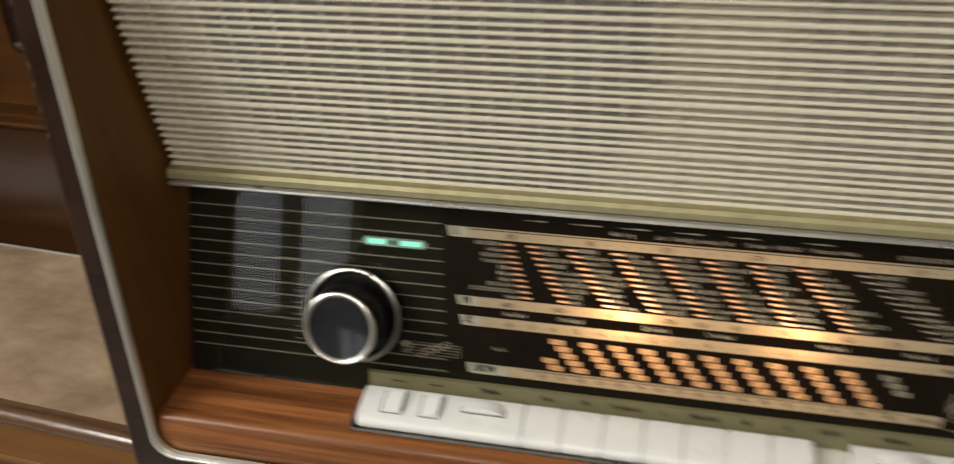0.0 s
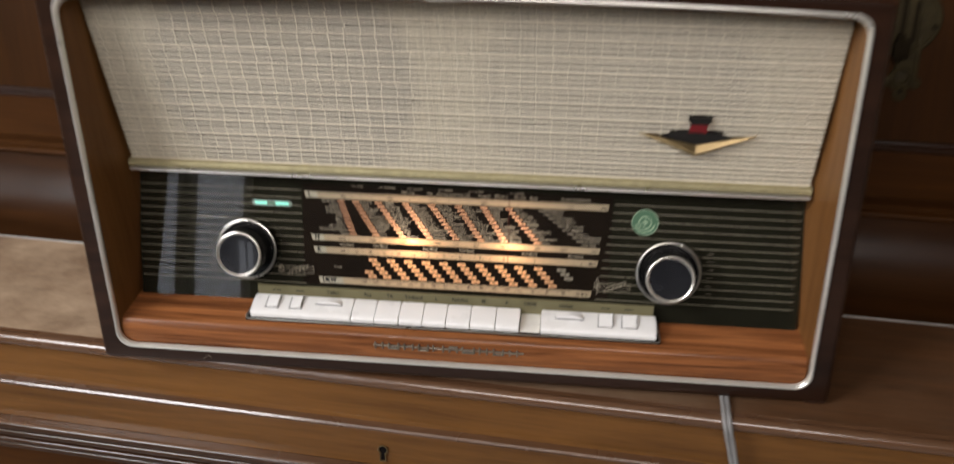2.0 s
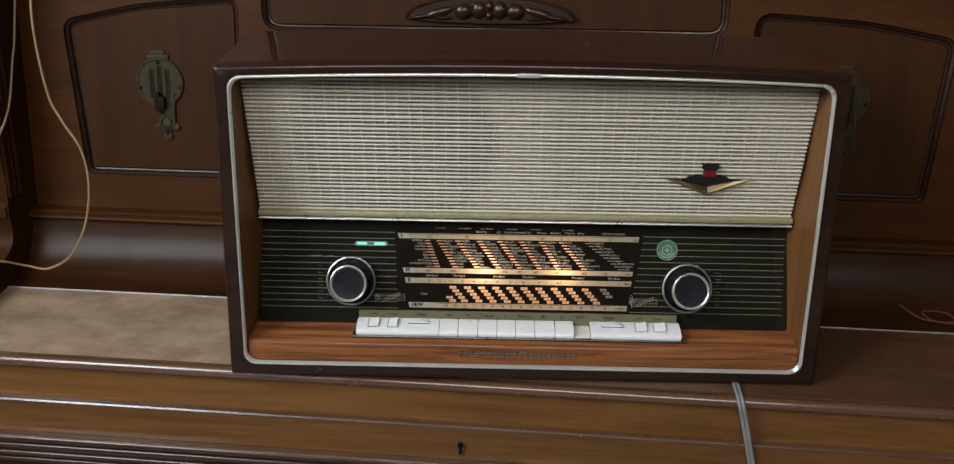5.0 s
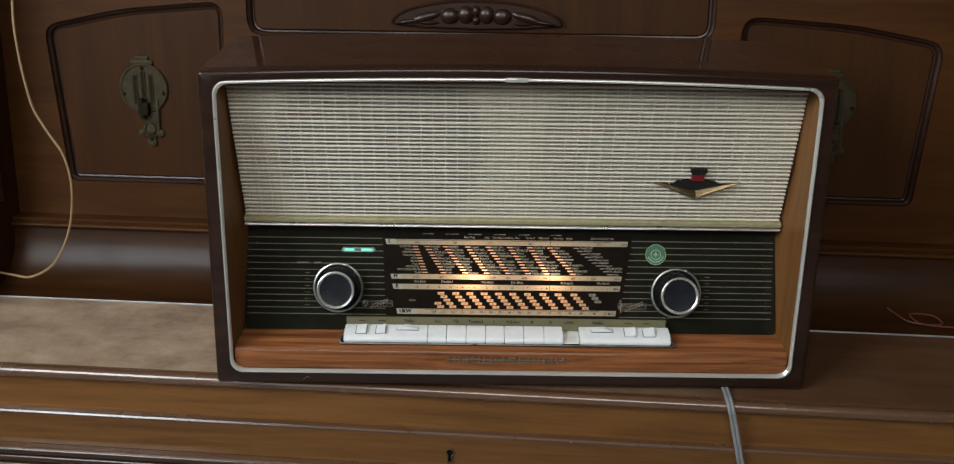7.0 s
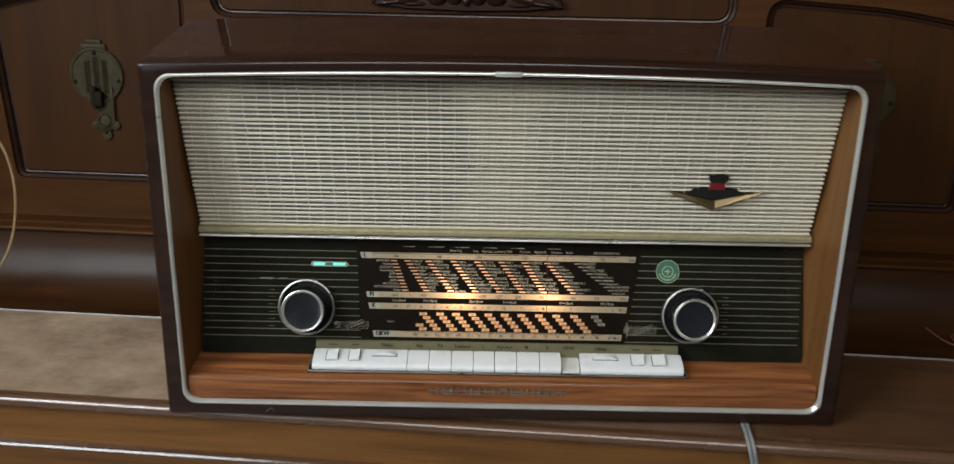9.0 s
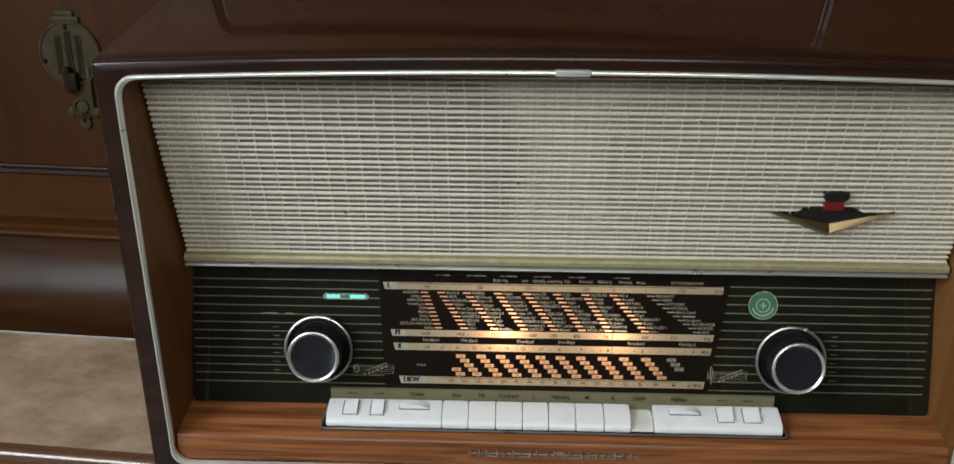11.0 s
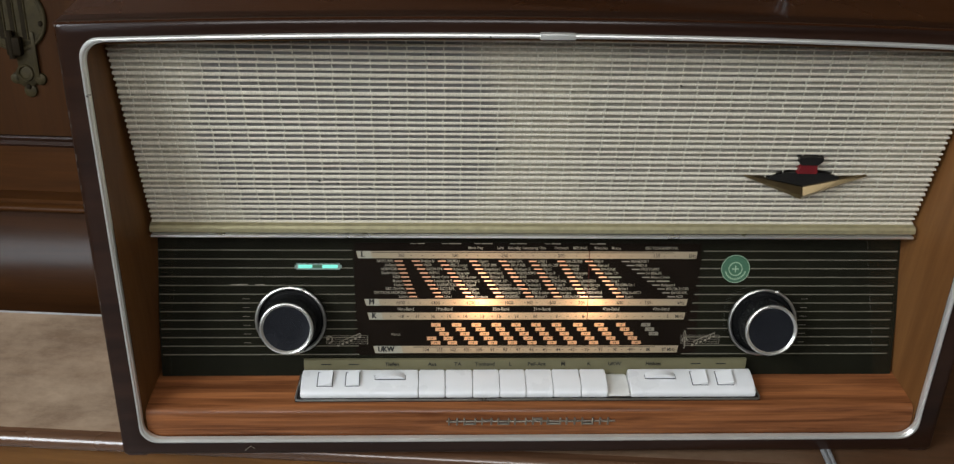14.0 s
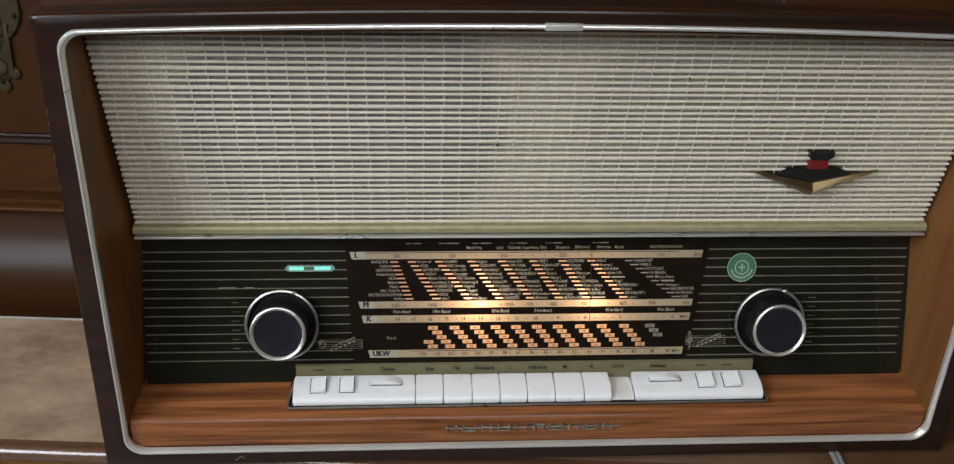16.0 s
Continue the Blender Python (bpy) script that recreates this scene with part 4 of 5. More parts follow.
for s, px in (("18", 655), ("17", 681), ("16", 707), ("15", 734), ("14", 761), ("13", 790), ("12", 818), ("11", 849), ("10", 880), ("9", 917), ("8", 962), ("7", 1020), ("6", 1107), ("MHz", 1127)):
    text_into(ink, s, 0.0043, dmat(-0.1398 + (px - 596.7) * 0.000498, 0.0962, 0.0003), "CENTER", 0.006, 0.86)
for s, px in (("104", 695), ("103", 718), ("102", 741), ("101", 764), ("100", 785), ("99", 808), ("98", 830), ("97", 852), ("96", 875), ("95", 898), ("94", 921), ("93", 945), ("92", 969), ("91", 993), ("90", 1018), ("89", 1045), ("88", 1075), ("87 MHz", 1110)):
    text_into(ink, s, 0.0042, dmat(-0.1351 + (px - 606) * 0.000499, 0.0685, 0.0003), "CENTER", 0.006, 0.86)
for x0, x1, z, step in ((-0.112, 0.12, 0.1457, 0.0092), (-0.125, 0.11, 0.1074, 0.0098), (-0.12, 0.11, 0.0962, 0.0071), (-0.075, 0.1, 0.0685, 0.0056)):
    x = x0
    while x < x1:
        quad(ink, x - 0.0007, x + 0.0007, z - 0.0002, z + 0.0002, 0.00025)
        x += step
for s, px in (("16m-Band", 661), ("19m-Band", 726), ("25m-Band", 822), ("31m-Band", 892), ("41m-Band", 1010), ("49m-Band", 1096)):
    text_into(pale, s, 0.0039, dmat(-0.141 + (px - 594) * 0.000497, 0.1023, 0.0002), "CENTER", 0.008, 0.9)
text_into(pale, "Kanal", 0.0034, dmat(-0.116, 0.0815, 0.0002))
STATIONS = (
    ("BAYER.RFK.", "Holland", "NDR/WDR", "Frederikstad", "NDR", "Malmö", "Nizza I", "BBC-Third Pr.", "DEUTSCHLANDFUNK", "Vatikan"),
    ("Brüssel III", "WDR", "BAYER.RFK.", "WIEN I", "Monte Carlo", "Luxemburg II", "SAARBRÜCK.", "SÜDD.RFK.", "GRAZ", "Lille I"),
    ("BREMEN", "BBC-Europa", "Italien 1.Pr.", "Stavanger", "BBC-Europa", "Strassburg II", "Belgrad", "Ungarn", "Polen", "Bordeaux"),
    ("Ungarn", "SÜDD.RFK.", "Strassburg I", "Nordirland", "Brüssel IV", "Italien 2.Pr.", "Pressburg I", "BREMERHAVEN", "Kalundborg II", "DRESDEN"),
    ("Italien 2.Pr.", "SW-FUNK", "Hilversum II", "HEIDELBERG", "RIAS", "NDR/WDR", "Toulouse I", "Brüssel II", "BBC-London", "Mailand I"),
    ("LINZ I", "BERLIN-OST", "Paris I", "Rom II", "Nancy I", "SW-FUNK", "Triest II", "MÜNCHEN", "Limoges", "BERLIN-OST"),
    ("SALZBURG", "Sottens", "WDR", "Hilversum I", "RIAS", "SCHWERIN", "Freies Europa", "Marseille I", "NDR/WDR", ""),
    ("RIAS II", "Rennes I", "SW-FUNK", "Italien 1.Pr.", "", "Prag I", "INNSBRUCK I", "Brünn I", "BERLIN-OST I", "Lyon I"),
    ("FRANKFURT", "WIEN II", "STUTTGART", "S-F BERLIN", "Monte Ceneri", "", "Budapest I", "BEROMÜNSTER", "BAYER.RFK.", "NDR"))
TOP = (644, 672.7, 716.7, 769.3, 819, 870, 918.3, 965.7, 1028.3)
FOOT = (667.7, 711.7, 763.3, 814.3, 865, 912.3, 957.3, 1019, 1106.7)
for c, names in enumerate(STATIONS):
    for r, nm in enumerate(names):
        t = r / 9
        x = tx(TOP[c]) * (1 - t) + (-0.1422 + (FOOT[c] - 592) * 0.000496) * t
        z = 0.1413 + (0.1125 - 0.1413) * t
        b = B()
        quad(b, x, x + 0.0066, z - 0.00055, z + 0.00055, 0.0001)
        if c == 8:
            quad(pale, x, x + 0.0066, z - 0.0004, z + 0.0004, 0.0002)
            b.free()
        else:
            part("station_mark", b, LIT_DASH, dial, smooth=False)
        if not nm:
            quad(pale, x + 0.008, x + 0.019, z - 0.00055, z + 0.00055, 0.0002)
        elif c == 0:
            text_into(pale, nm, 0.0034, dmat(x - 0.0008, z, 0.0002), "RIGHT", 0.007, 0.82)
        else:
            text_into(pale, nm, 0.0034, dmat(x + 0.0076, z, 0.0002), "LEFT", 0.007, 0.82)
# the row of small print above the long-wave band
for px, w in ((682, 20), (735, 34), (790, 30), (850, 26), (908, 26), (985, 24)):
    quad(pale, tx(px) - 0.006, tx(px) - 0.001, 0.1552, 0.1556, 0.0002)
    quad(pale, tx(px), tx(px) + w * 0.00030, 0.1551, 0.1558, 0.0002)
for s, px in (("Minsk Prag", 780), ("Lahti", 822), ("Kalundbg.", 846), ("Luxemburg", 872), ("Oslo", 893), ("Droitwich", 925), ("BERLIN-O", 957), ("Warschau", 992), ("Motala", 1018), ("DEUTSCHLANDFUNK", 1096)):
    text_into(pale, s, 0.0034, dmat(tx(px), 0.1520, 0.0002), "CENTER", 0.007, 0.82)
# channel marks under the short-wave band
KCOL = (704.3, 739.3, 772.7, 806.7, 840.3, 874.3, 909, 945.7, 982, 1019.3, 1062.3)
marks = [(676, (3, 4))] + [(px, range(5)) for px in KCOL[:-1]] + [(KCOL[-1], range(3))]
for px, rows_ in marks:
    for r in rows_:
        x = -0.1398 + (px + 7.0 * r - 596.7) * 0.000498
        z = 0.0893 - 0.00372 * r
        b = B()
        quad(b, x, x + 0.0079, z - 0.00145, z + 0.00145, 0.0001)
        part("channel_mark", b, LIT_BOX if px < 1060 else PALE, dial, smooth=False)
        quad(ink, x + 0.0029, x + 0.0034, z - 0.0006, z + 0.0006, 0.0003)
        quad(ink, x + 0.0042, x + 0.0049, z - 0.0006, z + 0.0006, 0.0003)
# staves with clefs beside the knobs
for x0, x1 in ((-0.1745, -0.1395), (0.1268, 0.1600)):
    for i in range(5):
        z = 0.0805 - 0.0017 * i
        quad(pale, x0, x1, z - 0.00012, z + 0.00012, 0.0002)
    quad(pale, x0, x0 + 0.0003, 0.0735, 0.0807, 0.0002)
    quad(pale, x1 - 0.0003, x1, 0.0735, 0.0807, 0.0002)
    # a rising run of small notes along a slanting beam
    for i in range(6):
        cx, cz = x0 + 0.0100 + 0.0036 * i, 0.0722 + 0.0014 * i
        pale.faces.new([pale.verts.new(dpos(cx + 0.0011 * math.cos(a), cz + 0.0008 * math.sin(a), 0.00025)) for a in np.linspace(0, 2 * math.pi, 8, endpoint=False)])
        quad(pale, cx + 0.0008, cx + 0.0011, cz, cz + 0.0032, 0.00025)
    tube(pale, [dpos(x0 + 0.0108, 0.0754, 0.0003), dpos(x0 + 0.0290, 0.0826, 0.0003)], 0.00028, 4)
bass = [dpos(-0.1722 + r * math.cos(a), 0.0778 + r * math.sin(a), 0.0004) for a, r in zip(np.linspace(3.4, -1.7, 16), np.linspace(0.0016, 0.0036, 16))]
tube(pale, bass, 0.00048, 4)
pale.faces.new([pale.verts.new(dpos(-0.1728 + 0.0012 * math.cos(a), 0.0779 + 0.0012 * math.sin(a), 0.0004)) for a in np.linspace(0, 2 * math.pi, 10, endpoint=False)])
swirl = [dpos(0.1298 + r * math.cos(a), 0.0762 + r * math.sin(a), 0.0004) for a, r in zip(np.linspace(0.4, -6.4, 22), np.linspace(0.0008, 0.0026, 22))]
stem = [dpos(0.1322, 0.0762, 0.0004), dpos(0.1312, 0.0792, 0.0004), dpos(0.1304, 0.0830, 0.0004), dpos(0.1296, 0.0845, 0.0004), dpos(0.1291, 0.0825, 0.0004), dpos(0.1298, 0.0760, 0.0004), dpos(0.1302, 0.0705, 0.0004), dpos(0.1291, 0.0698, 0.0004)]
tube(pale, swirl, 0.00032, 4)
tube(pale, smooth_path(stem, 4), 0.00030, 4)
# short scale of ticks beside each knob
for sx, d in ((-0.2400, -1), (0.2310, 1)):
    for i in range(6):
        quad(pale, sx - 0.0030, sx + 0.0030, 0.0746 + 0.0072 * i, 0.0749 + 0.0072 * i, 0.0002)
quad(pale, -0.252, -0.238, 0.1218, 0.1226, 0.0002)
quad(pale, -0.232, -0.224, 0.1218, 0.1226, 0.0002)
tagged(part("letter_field", wht, PALE_PLATE, dial, "pale fields behind the band letters", smooth=False), kind="stuff")
tagged(part("black_lettering", ink, INK, dial, "black figures on the scale bands", smooth=False), kind="stuff")
tagged(part("cream_lettering", pale, LIT_PRINT, dial, "cream station names and staves", smooth=False), kind="stuff")
# pointer
b = B()
slab(b, 0.0454, 0.0459, 0.0925, 0.1500, 0.0004, 0.0007)
part("pointer", b, plain("red_pointer", (0.10, 0.016, 0.008), 0.5, spec=0.1), dial, "thin red tuning pointer", smooth=False)
# tuning eye
b = B()
slab(b, -0.1975, -0.1618, 0.1345, 0.1395, 0.0002, 0.0007)
slab(b, -0.1990, -0.1603, 0.1355, 0.1382, 0.0002, 0.0006)
eye = part("tuning_eye", b, plain("silver_green_frame", (0.30, 0.38, 0.33), 0.35, 0.2), dial, "small frame of the tuning eye", smooth=False)
b = B()
slab(b, -0.1960, -0.1845, 0.1356, 0.1384, 0.0006, 0.0009)
part("eye_bar", b, EYE_M, eye, "glowing pale turquoise bar", smooth=False)
b = B()
slab(b, -0.1842, -0.1765, 0.1358, 0.1382, 0.0006, 0.0008)
part("eye_middle", b, GREEN, eye, "dim green middle of the tuning eye", smooth=False)
b = B()
slab(b, -0.1762, -0.1634, 0.1356, 0.1384, 0.0006, 0.0009)
part("eye_bar", b, EYE_M, eye, "glowing pale turquoise bar", smooth=False)
b = B()
for i in range(7):
    x = -0.193 + i * 0.0045
    slab(b, x - 0.0010, x + 0.0010, 0.1389, 0.1394, 0.0006, 0.0009)
part("eye_mark", b, INK, eye, smooth=False)


def disc(bm, x, z, r0, r1, out, n=40):
    if r0 <= 0:
        bm.faces.new([bm.verts.new(dpos(x + r1 * math.cos(a), z + r1 * math.sin(a) * 0.94, out)) for a in np.linspace(0, 2 * math.pi, n, endpoint=False)])
        return
    A = [bm.verts.new(dpos(x + r0 * math.cos(a), z + r0 * math.sin(a) * 0.94, out)) for a in np.linspace(0, 2 * math.pi, n, endpoint=False)]
    C = [bm.verts.new(dpos(x + r1 * math.cos(a), z + r1 * math.sin(a) * 0.94, out)) for a in np.linspace(0, 2 * math.pi, n, endpoint=False)]
    for i in range(n):
        bm.faces.new((A[i], A[(i + 1) % n], C[(i + 1) % n], C[i]))


b = B()
disc(b, 0.1699, 0.1354, 0, 0.0122, 0.0001)
badge = part("round_badge", b, GREEN, dial, "round green printed badge", smooth=False)
b = B()
disc(b, 0.1699, 0.1354, 0.0116, 0.0121, 0.0003)
disc(b, 0.1699, 0.1354, 0.0052, 0.0060, 0.0003)
quad(b, 0.1669, 0.1729, 0.1349, 0.1359, 0.0003)
quad(b, 0.1694, 0.1704, 0.1326, 0.1382, 0.0003)
for i in range(14):
    a = radians(200 + i * 11)
    quad(b, 0.1699 + 0.0087 * math.cos(a) - 0.0005, 0.1699 + 0.0087 * math.cos(a) + 0.0005, 0.1354 + 0.0082 * math.sin(a) - 0.0008, 0.1354 + 0.0082 * math.sin(a) + 0.0008, 0.0003)
part("badge_print", b, GREEN_INK, badge, smooth=False)


def knob(x, z):
    """Stepped tuning knob: fluted black skirt, two bright rings, smoked face."""
    m = dmat(x, z, 0.0016)
    b = B()
    lathe(b, [(0, 0), (0.0262, 0), (0.0270, 0.001), (0.0272, 0.0072), (0.0266, 0.0076), (0.0250, 0.0056), (0.0226, 0.0054), (0, 0.0054)], 64, m)
    k = part("knob", b, KNOB, radio, "black knob with bright metal rings")
    b = B()
    lathe(b, [(0.0268, 0.0070), (0.0287, 0.0064), (0.0293, 0.0074), (0.0289, 0.0086), (0.0278, 0.0090), (0.0267, 0.0084), (0.0266, 0.0076)], 64, m)
    part("outer_ring", b, RING, k, "thin bright outer ring")
    b = B()
    R = []
    for h, grow in ((0.0050, 0.0018), (0.0090, 0.0012), (0.0200, 0.0006), (0.0286, 0.0)):
        R.append([b.verts.new(m @ Vector(((0.0208 + grow + 0.0005 * (j % 2)) * math.cos(math.pi * j / 60), (0.0208 + grow + 0.0005 * (j % 2)) * math.sin(math.pi * j / 60), h))) for j in range(120)])
    for P, Q in zip(R, R[1:]):
        for j in range(120):
            b.faces.new((P[j], P[(j + 1) % 120], Q[(j + 1) % 120], Q[j]))
    part("fluted_collar", b, KNOB, k)
    b = B()
    lathe(b, [(0.0204, 0.0280), (0.0213, 0.0284), (0.0217, 0.0296), (0.0213, 0.0306), (0.0204, 0.0310), (0.0192, 0.0304), (0.0184, 0.0292)], 64, m)
    part("inner_ring", b, CHROME, k, "polished chrome bezel")
    b = B()
    lathe(b, [(0.0190, 0.0296), (0.0120, 0.0288), (0.0, 0.0285)], 64, m)
    part("face", b, KNOB_FACE, k, "smoked dished knob face")
    b = B()
    bmesh.ops.create_uvsphere(b, u_segments=10, v_segments=6, radius=0.0016, matrix=m @ Matrix.Translation((0.0105, 0.0268, 0.0092)))
    part("index_mark", b, CHROME, k)


knob(-0.2022, 0.0955)
knob(0.1930, 0.0938)

# teak shelf and lip in front of the dial
b = B()
lip = [(0.0560, 0.0470), (0.0110, 0.0462), (0.0075, 0.0450), (0.0050, 0.0420), (0.0038, 0.0360), (0.0030, 0.0205), (0.0560, 0.0205)]
prism(b, lip, "x", -0.3162, 0.3162)
part("front_shelf", b, SHELF, radio, "reddish-brown teak shelf with a rounded lip")
# raised nameplate on the lip: a thin rail that carries plain metal shapes
NICKEL = plain("dark_nickel", (0.26, 0.24, 0.20), 0.36, 0.85)
b = B()
box(b, -0.0735, 0.0660, 0.0020, 0.0038, 0.0345, 0.0358, 0.0003, 1)
nameplate = part("nameplate", b, NICKEL, radio, "thin metal rail with raised dark shapes")
for i in range(10):
    x = -0.0680 + i * 0.01385
    w = (0.0040, 0.0052, 0.0046, 0.0050, 0.0052, 0.0042, 0.0060, 0.0040, 0.0050, 0.0040)[i]
    zz = (0.0345, 0.0318, 0.0352, 0.0318, 0.0345, 0.0372, 0.0318, 0.0345, 0.0318, 0.0345)[i]
    b = B()
    for dx in (-w, w - 0.0014):
        box(b, x + dx, x + dx + 0.0014, 0.0014, 0.0037, 0.0318, 0.0386, 0.0003, 1)
    box(b, x - w + 0.0007, x + w - 0.0007, 0.0016, 0.0037, zz, zz + 0.0014, 0.0003, 1)
    part("raised_shape", b, NICKEL, nameplate)

# key bank
b = B()
box(b, -0.1972, 0.1880, 0.0138, 0.0480, 0.0464, 0.0486, 0.0008)
tray = part("key_tray", b, DARK_METAL, radio, "dark metal tray round the keys")
b = B()
rim = [(-0.1945, 0.0440, 0.0500), (-0.1962, 0.0300, 0.0496), (-0.1970, 0.0165, 0.0492), (-0.1962, 0.0142, 0.0490), (-0.1935, 0.0137, 0.0488), (0, 0.0137, 0.0488), (0.1845, 0.0137, 0.0488), (0.1870, 0.0142, 0.0490), (0.1878, 0.0165, 0.0492), (0.1866, 0.0300, 0.0496), (0.1850, 0.0440, 0.0500)]
tube(b, rim, 0.0009, 6)
part("tray_rim", b, RING, tray, "thin grey metal rim")
b = B()
prism(b, [(0.0418, 0.0480), (0.0445, 0.0655), (0.0470, 0.0655), (0.0470, 0.0480)], "x", -0.1926, 0.1822)
strip = part("label_strip", b, OLIVE, radio, "olive-gold strip with key names", smooth=False)
KEYP = [(0.0165, 0.0487), (0.0158, 0.0510), (0.0163, 0.0530), (0.0180, 0.0548), (0.0215, 0.0562), (0.0290, 0.0580), (0.0370, 0.0592), (0.0400, 0.0588), (0.0412, 0.0572), (0.0412, 0.0487)]


def key(x0, x1, drop=0.0, shift=0.0, material=WHITE, label="white piano-type key"):
    b = B()
    prism(b, [(y + shift, z - drop * max(0, (z - 0.0487) / 0.010)) for y, z in KEYP], "x", x0 + 0.00025, x1 - 0.00025)
    ends = [e for e in b.edges if abs(e.verts[0].co.x - e.verts[1].co.x) < 1e-6 and e.verts[0].co.z + e.verts[1].co.z > 0.099]
    bmesh.ops.bevel(b, geom=ends, offset=0.0007, segments=2, affect="EDGES")
    return part("key", b, material, tray, label)


key(-0.1932, -0.0965, label="long white key block with wheel and switches")
KX = (-0.0965, -0.0744, -0.0516, -0.0293, -0.0075, 0.0150, 0.0384, 0.0605)
for a, c in zip(KX, KX[1:]):
    key(a, c)
key(0.0607, 0.0794, 0.0065, 0.001, WHITE_IN, "pressed white key")
key(0.0796, 0.1846, label="long white key block with wheel and switches")


def key_top(y):
    ys = [p[0] for p in KEYP[4:8]]
    zs = [p[1] for p in KEYP[4:8]]
    return float(np.interp(y, ys, zs))


def rocker(x0, x1):
    for nm, mt, g, h in (("switch_slot", GAP, 0.0005, 0.00025), ("switch", WHITE, 0.0, 0.0014)):
        b = B()
        vs = []
        for x, lift in ((x0 - g, h if nm == "switch_slot" else 0.0002), (x1 + g, h if nm == "switch_slot" else 0.0032)):
            vs.append([b.verts.new((x, y, key_top(y) + lift)) for y in (0.0225 - g, 0.0280, 0.0360 + g)] + [b.verts.new((x, y, key_top(y) - 0.002)) for y in (0.0360 + g, 0.0225 - g)])
        for i in range(5):
            b.faces.new((vs[0][i], vs[0][(i + 1) % 5], vs[1][(i + 1) % 5], vs[1][i]))
        b.faces.new(vs[0])
        b.faces.new(vs[1][::-1])
        part(nm, b, mt, tray, "small white rocker switch" if nm == "switch" else "", smooth=False)


def wheel(x0, x1):
    xc, r = (x0 + x1) / 2, 0.0230
    y0, y1 = 0.0285, 0.0345
    zt = key_top(0.0315)
    b = B()
    box(b, x0 - 0.0003, x1 + 0.0003, y0 - 0.0002, y1 + 0.0002, zt - 0.0020, zt + 0.00030)
    part("wheel_slot", b, GAP, tray, smooth=False)
    b = B()
    half = math.asin((x1 - x0) / 2 / r)
    n = 28
    A, C = [], []
    for k in range(n + 1):
        a = -half + 2 * half * k / n
        rr = r
        x, z = xc + rr * math.sin(a), zt + 0.0004 - r * math.cos(half) + rr * math.cos(a)
        A.append(b.verts.new((x, y0, z)))
        C.append(b.verts.new((x, y1, z)))
    for k in range(n):
        b.faces.new((A[k], A[k + 1], C[k + 1], C[k]))
    b.faces.new(A)
    b.faces.new(C[::-1])
    part("thumb_wheel", b, WHITE, tray, "smooth white thumb wheel")


rocker(-0.1795, -0.1675)
rocker(-0.1565, -0.1455)
wheel(-0.1325, -0.1075)
wheel(0.0932, 0.1187)
rocker(0.1322, 0.1447)
rocker(0.1535, 0.1665)
b = B()
sm = pose(0, 0, 0, 90 - 9)
for s, x in (("Tiefen", -0.1190), ("Aus", -0.0852), ("TA", -0.0638), ("Tonband", -0.0410), ("L", -0.0195), ("Peil-Ant", 0.0028), ("M", 0.0252), ("K", 0.0472), ("UKW", 0.0690), ("Höhen", 0.1020)):
    text_into(b, s, 0.0047, Matrix.Translation((x, 0.0430, 0.0622)) @ sm, "CENTER", 0.02)
for x in (-0.1740, -0.1510, 0.1385, 0.1600):
    vs = [b.verts.new(Matrix.Translation((x, 0.0430, 0.0622)) @ sm @ Vector((u * 0.0042, v * 0.0005, 0))) for u, v in ((-1, -1), (1, -1), (1, 1), (-1, 1))]
    b.faces.new(vs)
tagged(part("strip_lettering", b, INK, strip, "black key names", smooth=False), kind="stuff")

# emblem on the grille: gold wings, black shield, red and black crown
EY = 0.0640


def plate(bm, pts, y0, y1):
    prism(bm, pts, "y", y0, y1)


b = B()
wing = [(0.1565, 0.2316), (0.1750, 0.2286), (0.2045, 0.2222), (0.2340, 0.2290), (0.2535, 0.2322), (0.2045, 0.2116)]
V = [[b.verts.new((x, EY + dy, z)) for x, z in wing] for dy in (0.0, 0.006)]
for i in range(6):
    b.faces.new((V[0][i], V[0][(i + 1) % 6], V[1][(i + 1) % 6], V[1][i]))
mid = b.verts.new((0.2045, EY - 0.004, 0.2165))
for i in range(6):
    b.faces.new((V[0][i], V[0][(i + 1) % 6], mid))
b.faces.new(V[1][::-1])
emblem = part("emblem", b, BRASS, radio, "gold winged emblem on the grille", smooth=False)
b = B()
arcp = [(0.1760, 0.2286)] + [(0.2045 + 0.0285 * math.cos(a), 0.2286 + 0.0062 * math.sin(a)) for a in np.linspace(math.pi * 0.96, math.pi * 0.04, 12)] + [(0.2335, 0.2288), (0.2045, 0.2224)]
plate(b, arcp, EY + 0.0012, EY + 0.006)
part("shield", b, BLACK_ENAMEL, emblem, "black enamel shield", smooth=False)
b = B()
plate(b, [(0.1975, 0.2345), (0.2130, 0.2345), (0.2118, 0.2425), (0.1992, 0.2425)], EY - 0.001, EY + 0.006)
part("crown_base", b, RED, emblem, "red enamel block", smooth=False)
b = B()
plate(b, [(0.1985, 0.2424), (0.2120, 0.2424), (0.2150, 0.2450), (0.2150, 0.2490), (0.1962, 0.2490), (0.1962, 0.2450)], EY - 0.002, EY + 0.006)
part("crown_top", b, BLACK_ENAMEL, emblem, "black enamel cap", smooth=False)

# ---- loose flexes ----


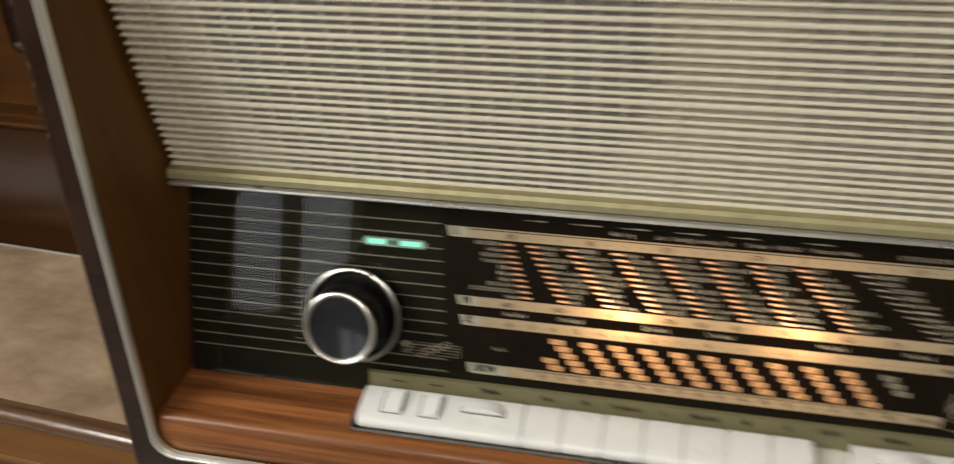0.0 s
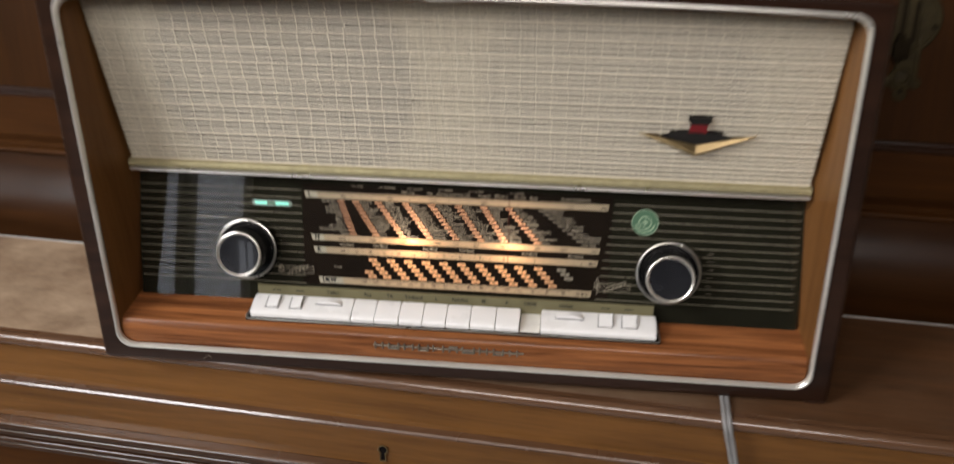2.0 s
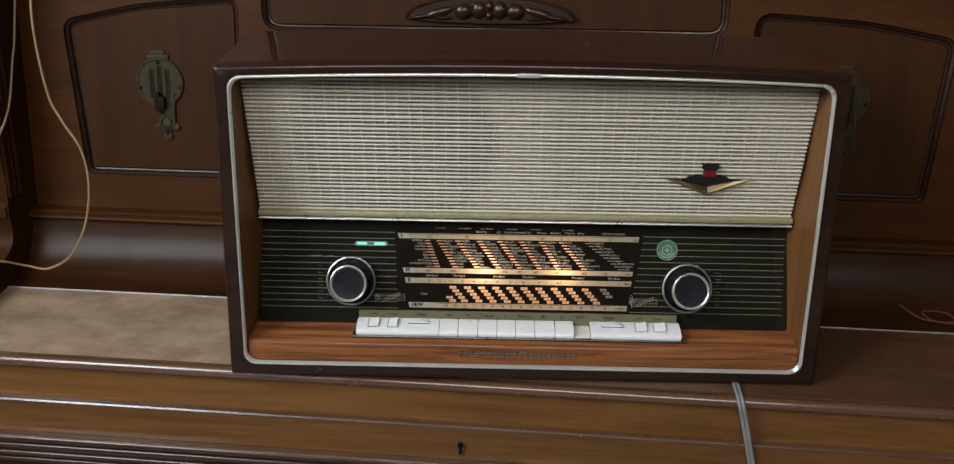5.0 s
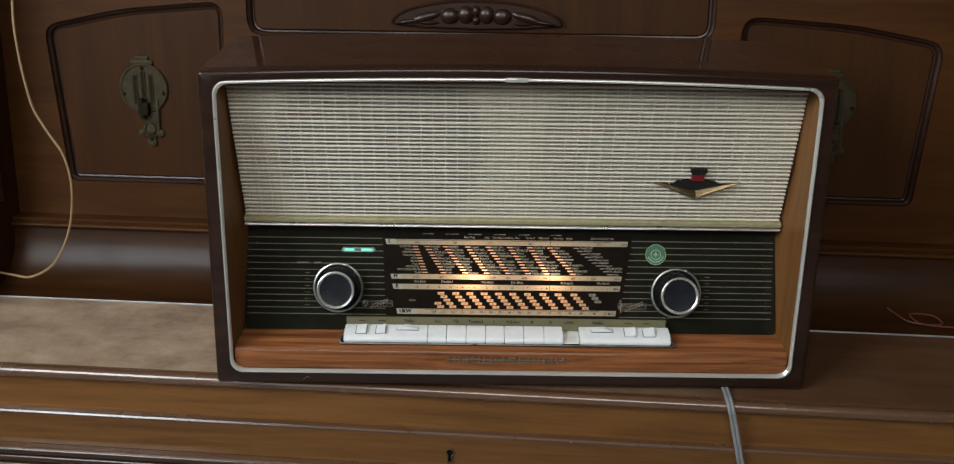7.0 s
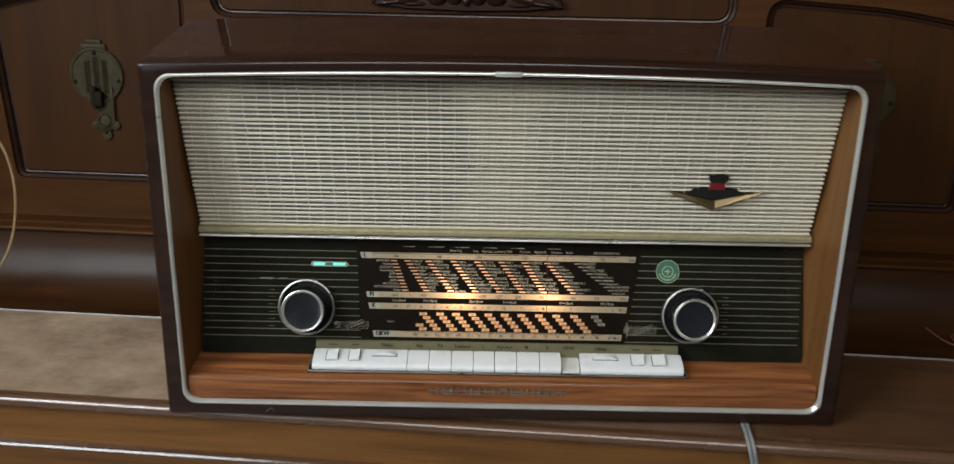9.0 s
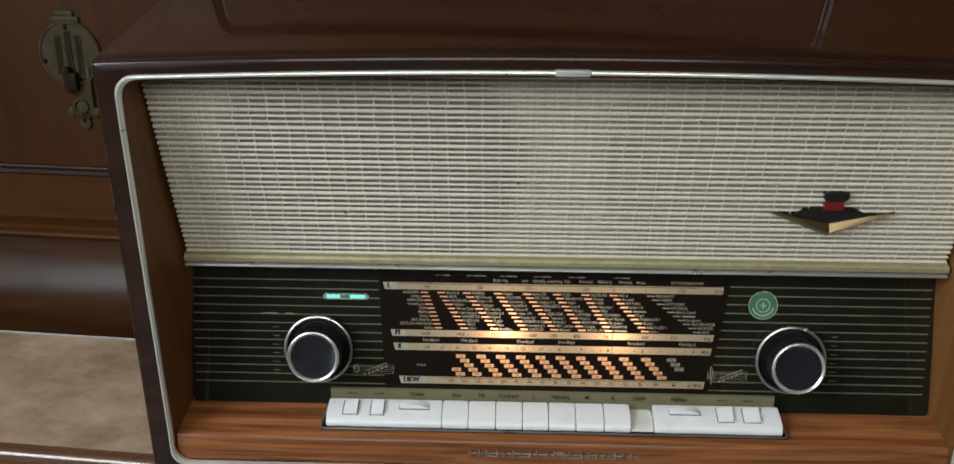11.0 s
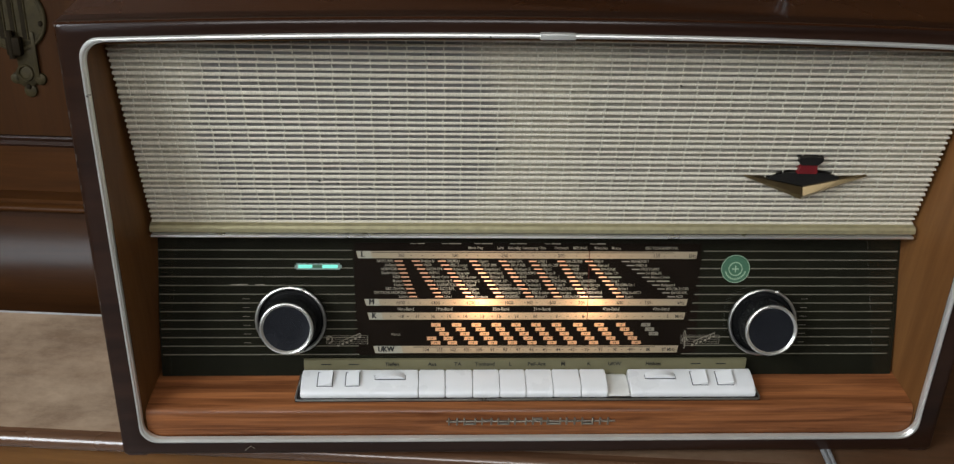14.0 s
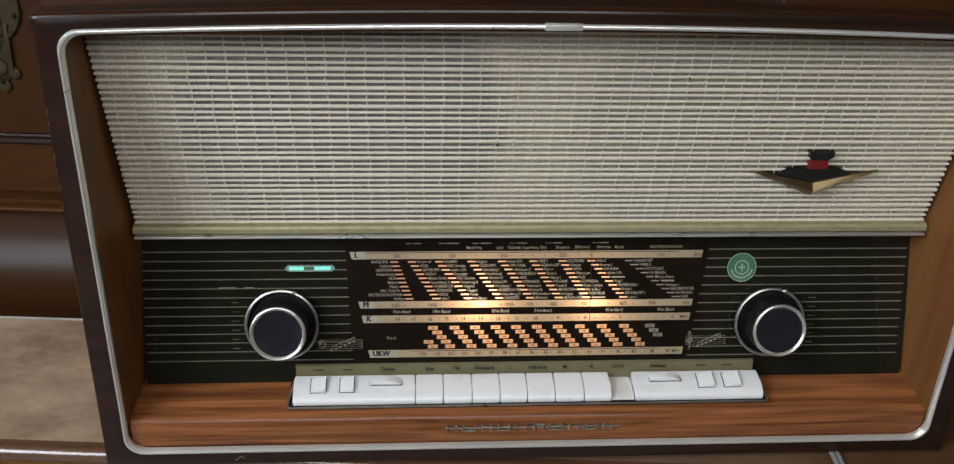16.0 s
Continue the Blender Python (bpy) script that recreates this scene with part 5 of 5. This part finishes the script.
def flex(name, pts, r, material, label, twin=0.0):
    root = tagged(new(name), label, "cable")
    root.matrix_world = pose(0, 0, 0, 0, 0, -5.3)
    for s in ((-1, 1) if twin else (0,)):
        b = B()
        tube(b, smooth_path([(u + s * twin, v, z) for u, v, z in pts], 8), r, 8)
        part("strand" if twin else "wire", b, material, root)
    return root


flex("mains_flex", [(0.244, 0.060, 0.0095), (0.247, 0.030, 0.0040), (0.2490, 0.004, -0.0015), (0.2515, -0.0075, -0.0120), (0.2560, -0.0060, -0.0300), (0.2620, -0.0055, -0.0550), (0.2690, -0.0060, -0.0850), (0.2760, -0.0165, -0.1120), (0.280, -0.016, -0.150), (0.284, -0.014, -0.26), (0.30, -0.010, -0.50), (0.32, -0.02, -0.796)], 0.0022, CORD_G, "grey twin flex hanging over the piano front", 0.0021)
flex("hanging_flex", [(-0.668, 0.235, 0.640), (-0.672, 0.205, 0.500), (-0.668, 0.18, 0.397), (-0.657, 0.18, 0.301), (-0.640, 0.18, 0.262), (-0.617, 0.18, 0.224), (-0.610, 0.18, 0.177), (-0.620, 0.18, 0.120), (-0.645, 0.18, 0.074), (-0.682, 0.182, 0.0515), (-0.712, 0.180, 0.0545), (-0.732, 0.158, 0.0660), (-0.752, 0.146, 0.0700), (-0.780, 0.150, 0.0640), (-0.800, 0.17, 0.02), (-0.81, 0.18, -0.1), (-0.82, 0.19, -0.5), (-0.81, 0.19, -0.796)], 0.0017, CORD_T, "tan flex hanging down beside the bracket")
flex("upper_flex", [(-0.716, 0.250, 0.640), (-0.720, 0.244, 0.500), (-0.726, 0.230, 0.375), (-0.7285, 0.223, 0.340), (-0.7285, 0.206, 0.285), (-0.730, 0.190, 0.255), (-0.736, 0.172, 0.230), (-0.750, 0.166, 0.212), (-0.775, 0.172, 0.190), (-0.795, 0.185, 0.150), (-0.805, 0.19, 0.0), (-0.83, 0.20, -0.796)], 0.0017, CORD_T, "tan flex looping round the bracket")
flex("red_flex", [(0.485, 0.215, 0.0462), (0.505, 0.195, 0.0362), (0.530, 0.188, 0.0342), (0.548, 0.192, 0.0352), (0.540, 0.205, 0.0412), (0.512, 0.206, 0.0418), (0.520, 0.190, 0.0350), (0.556, 0.184, 0.0335), (0.590, 0.190, 0.0345)], 0.0012, CORD_R, "thin red-brown wire coiled on the lid back")
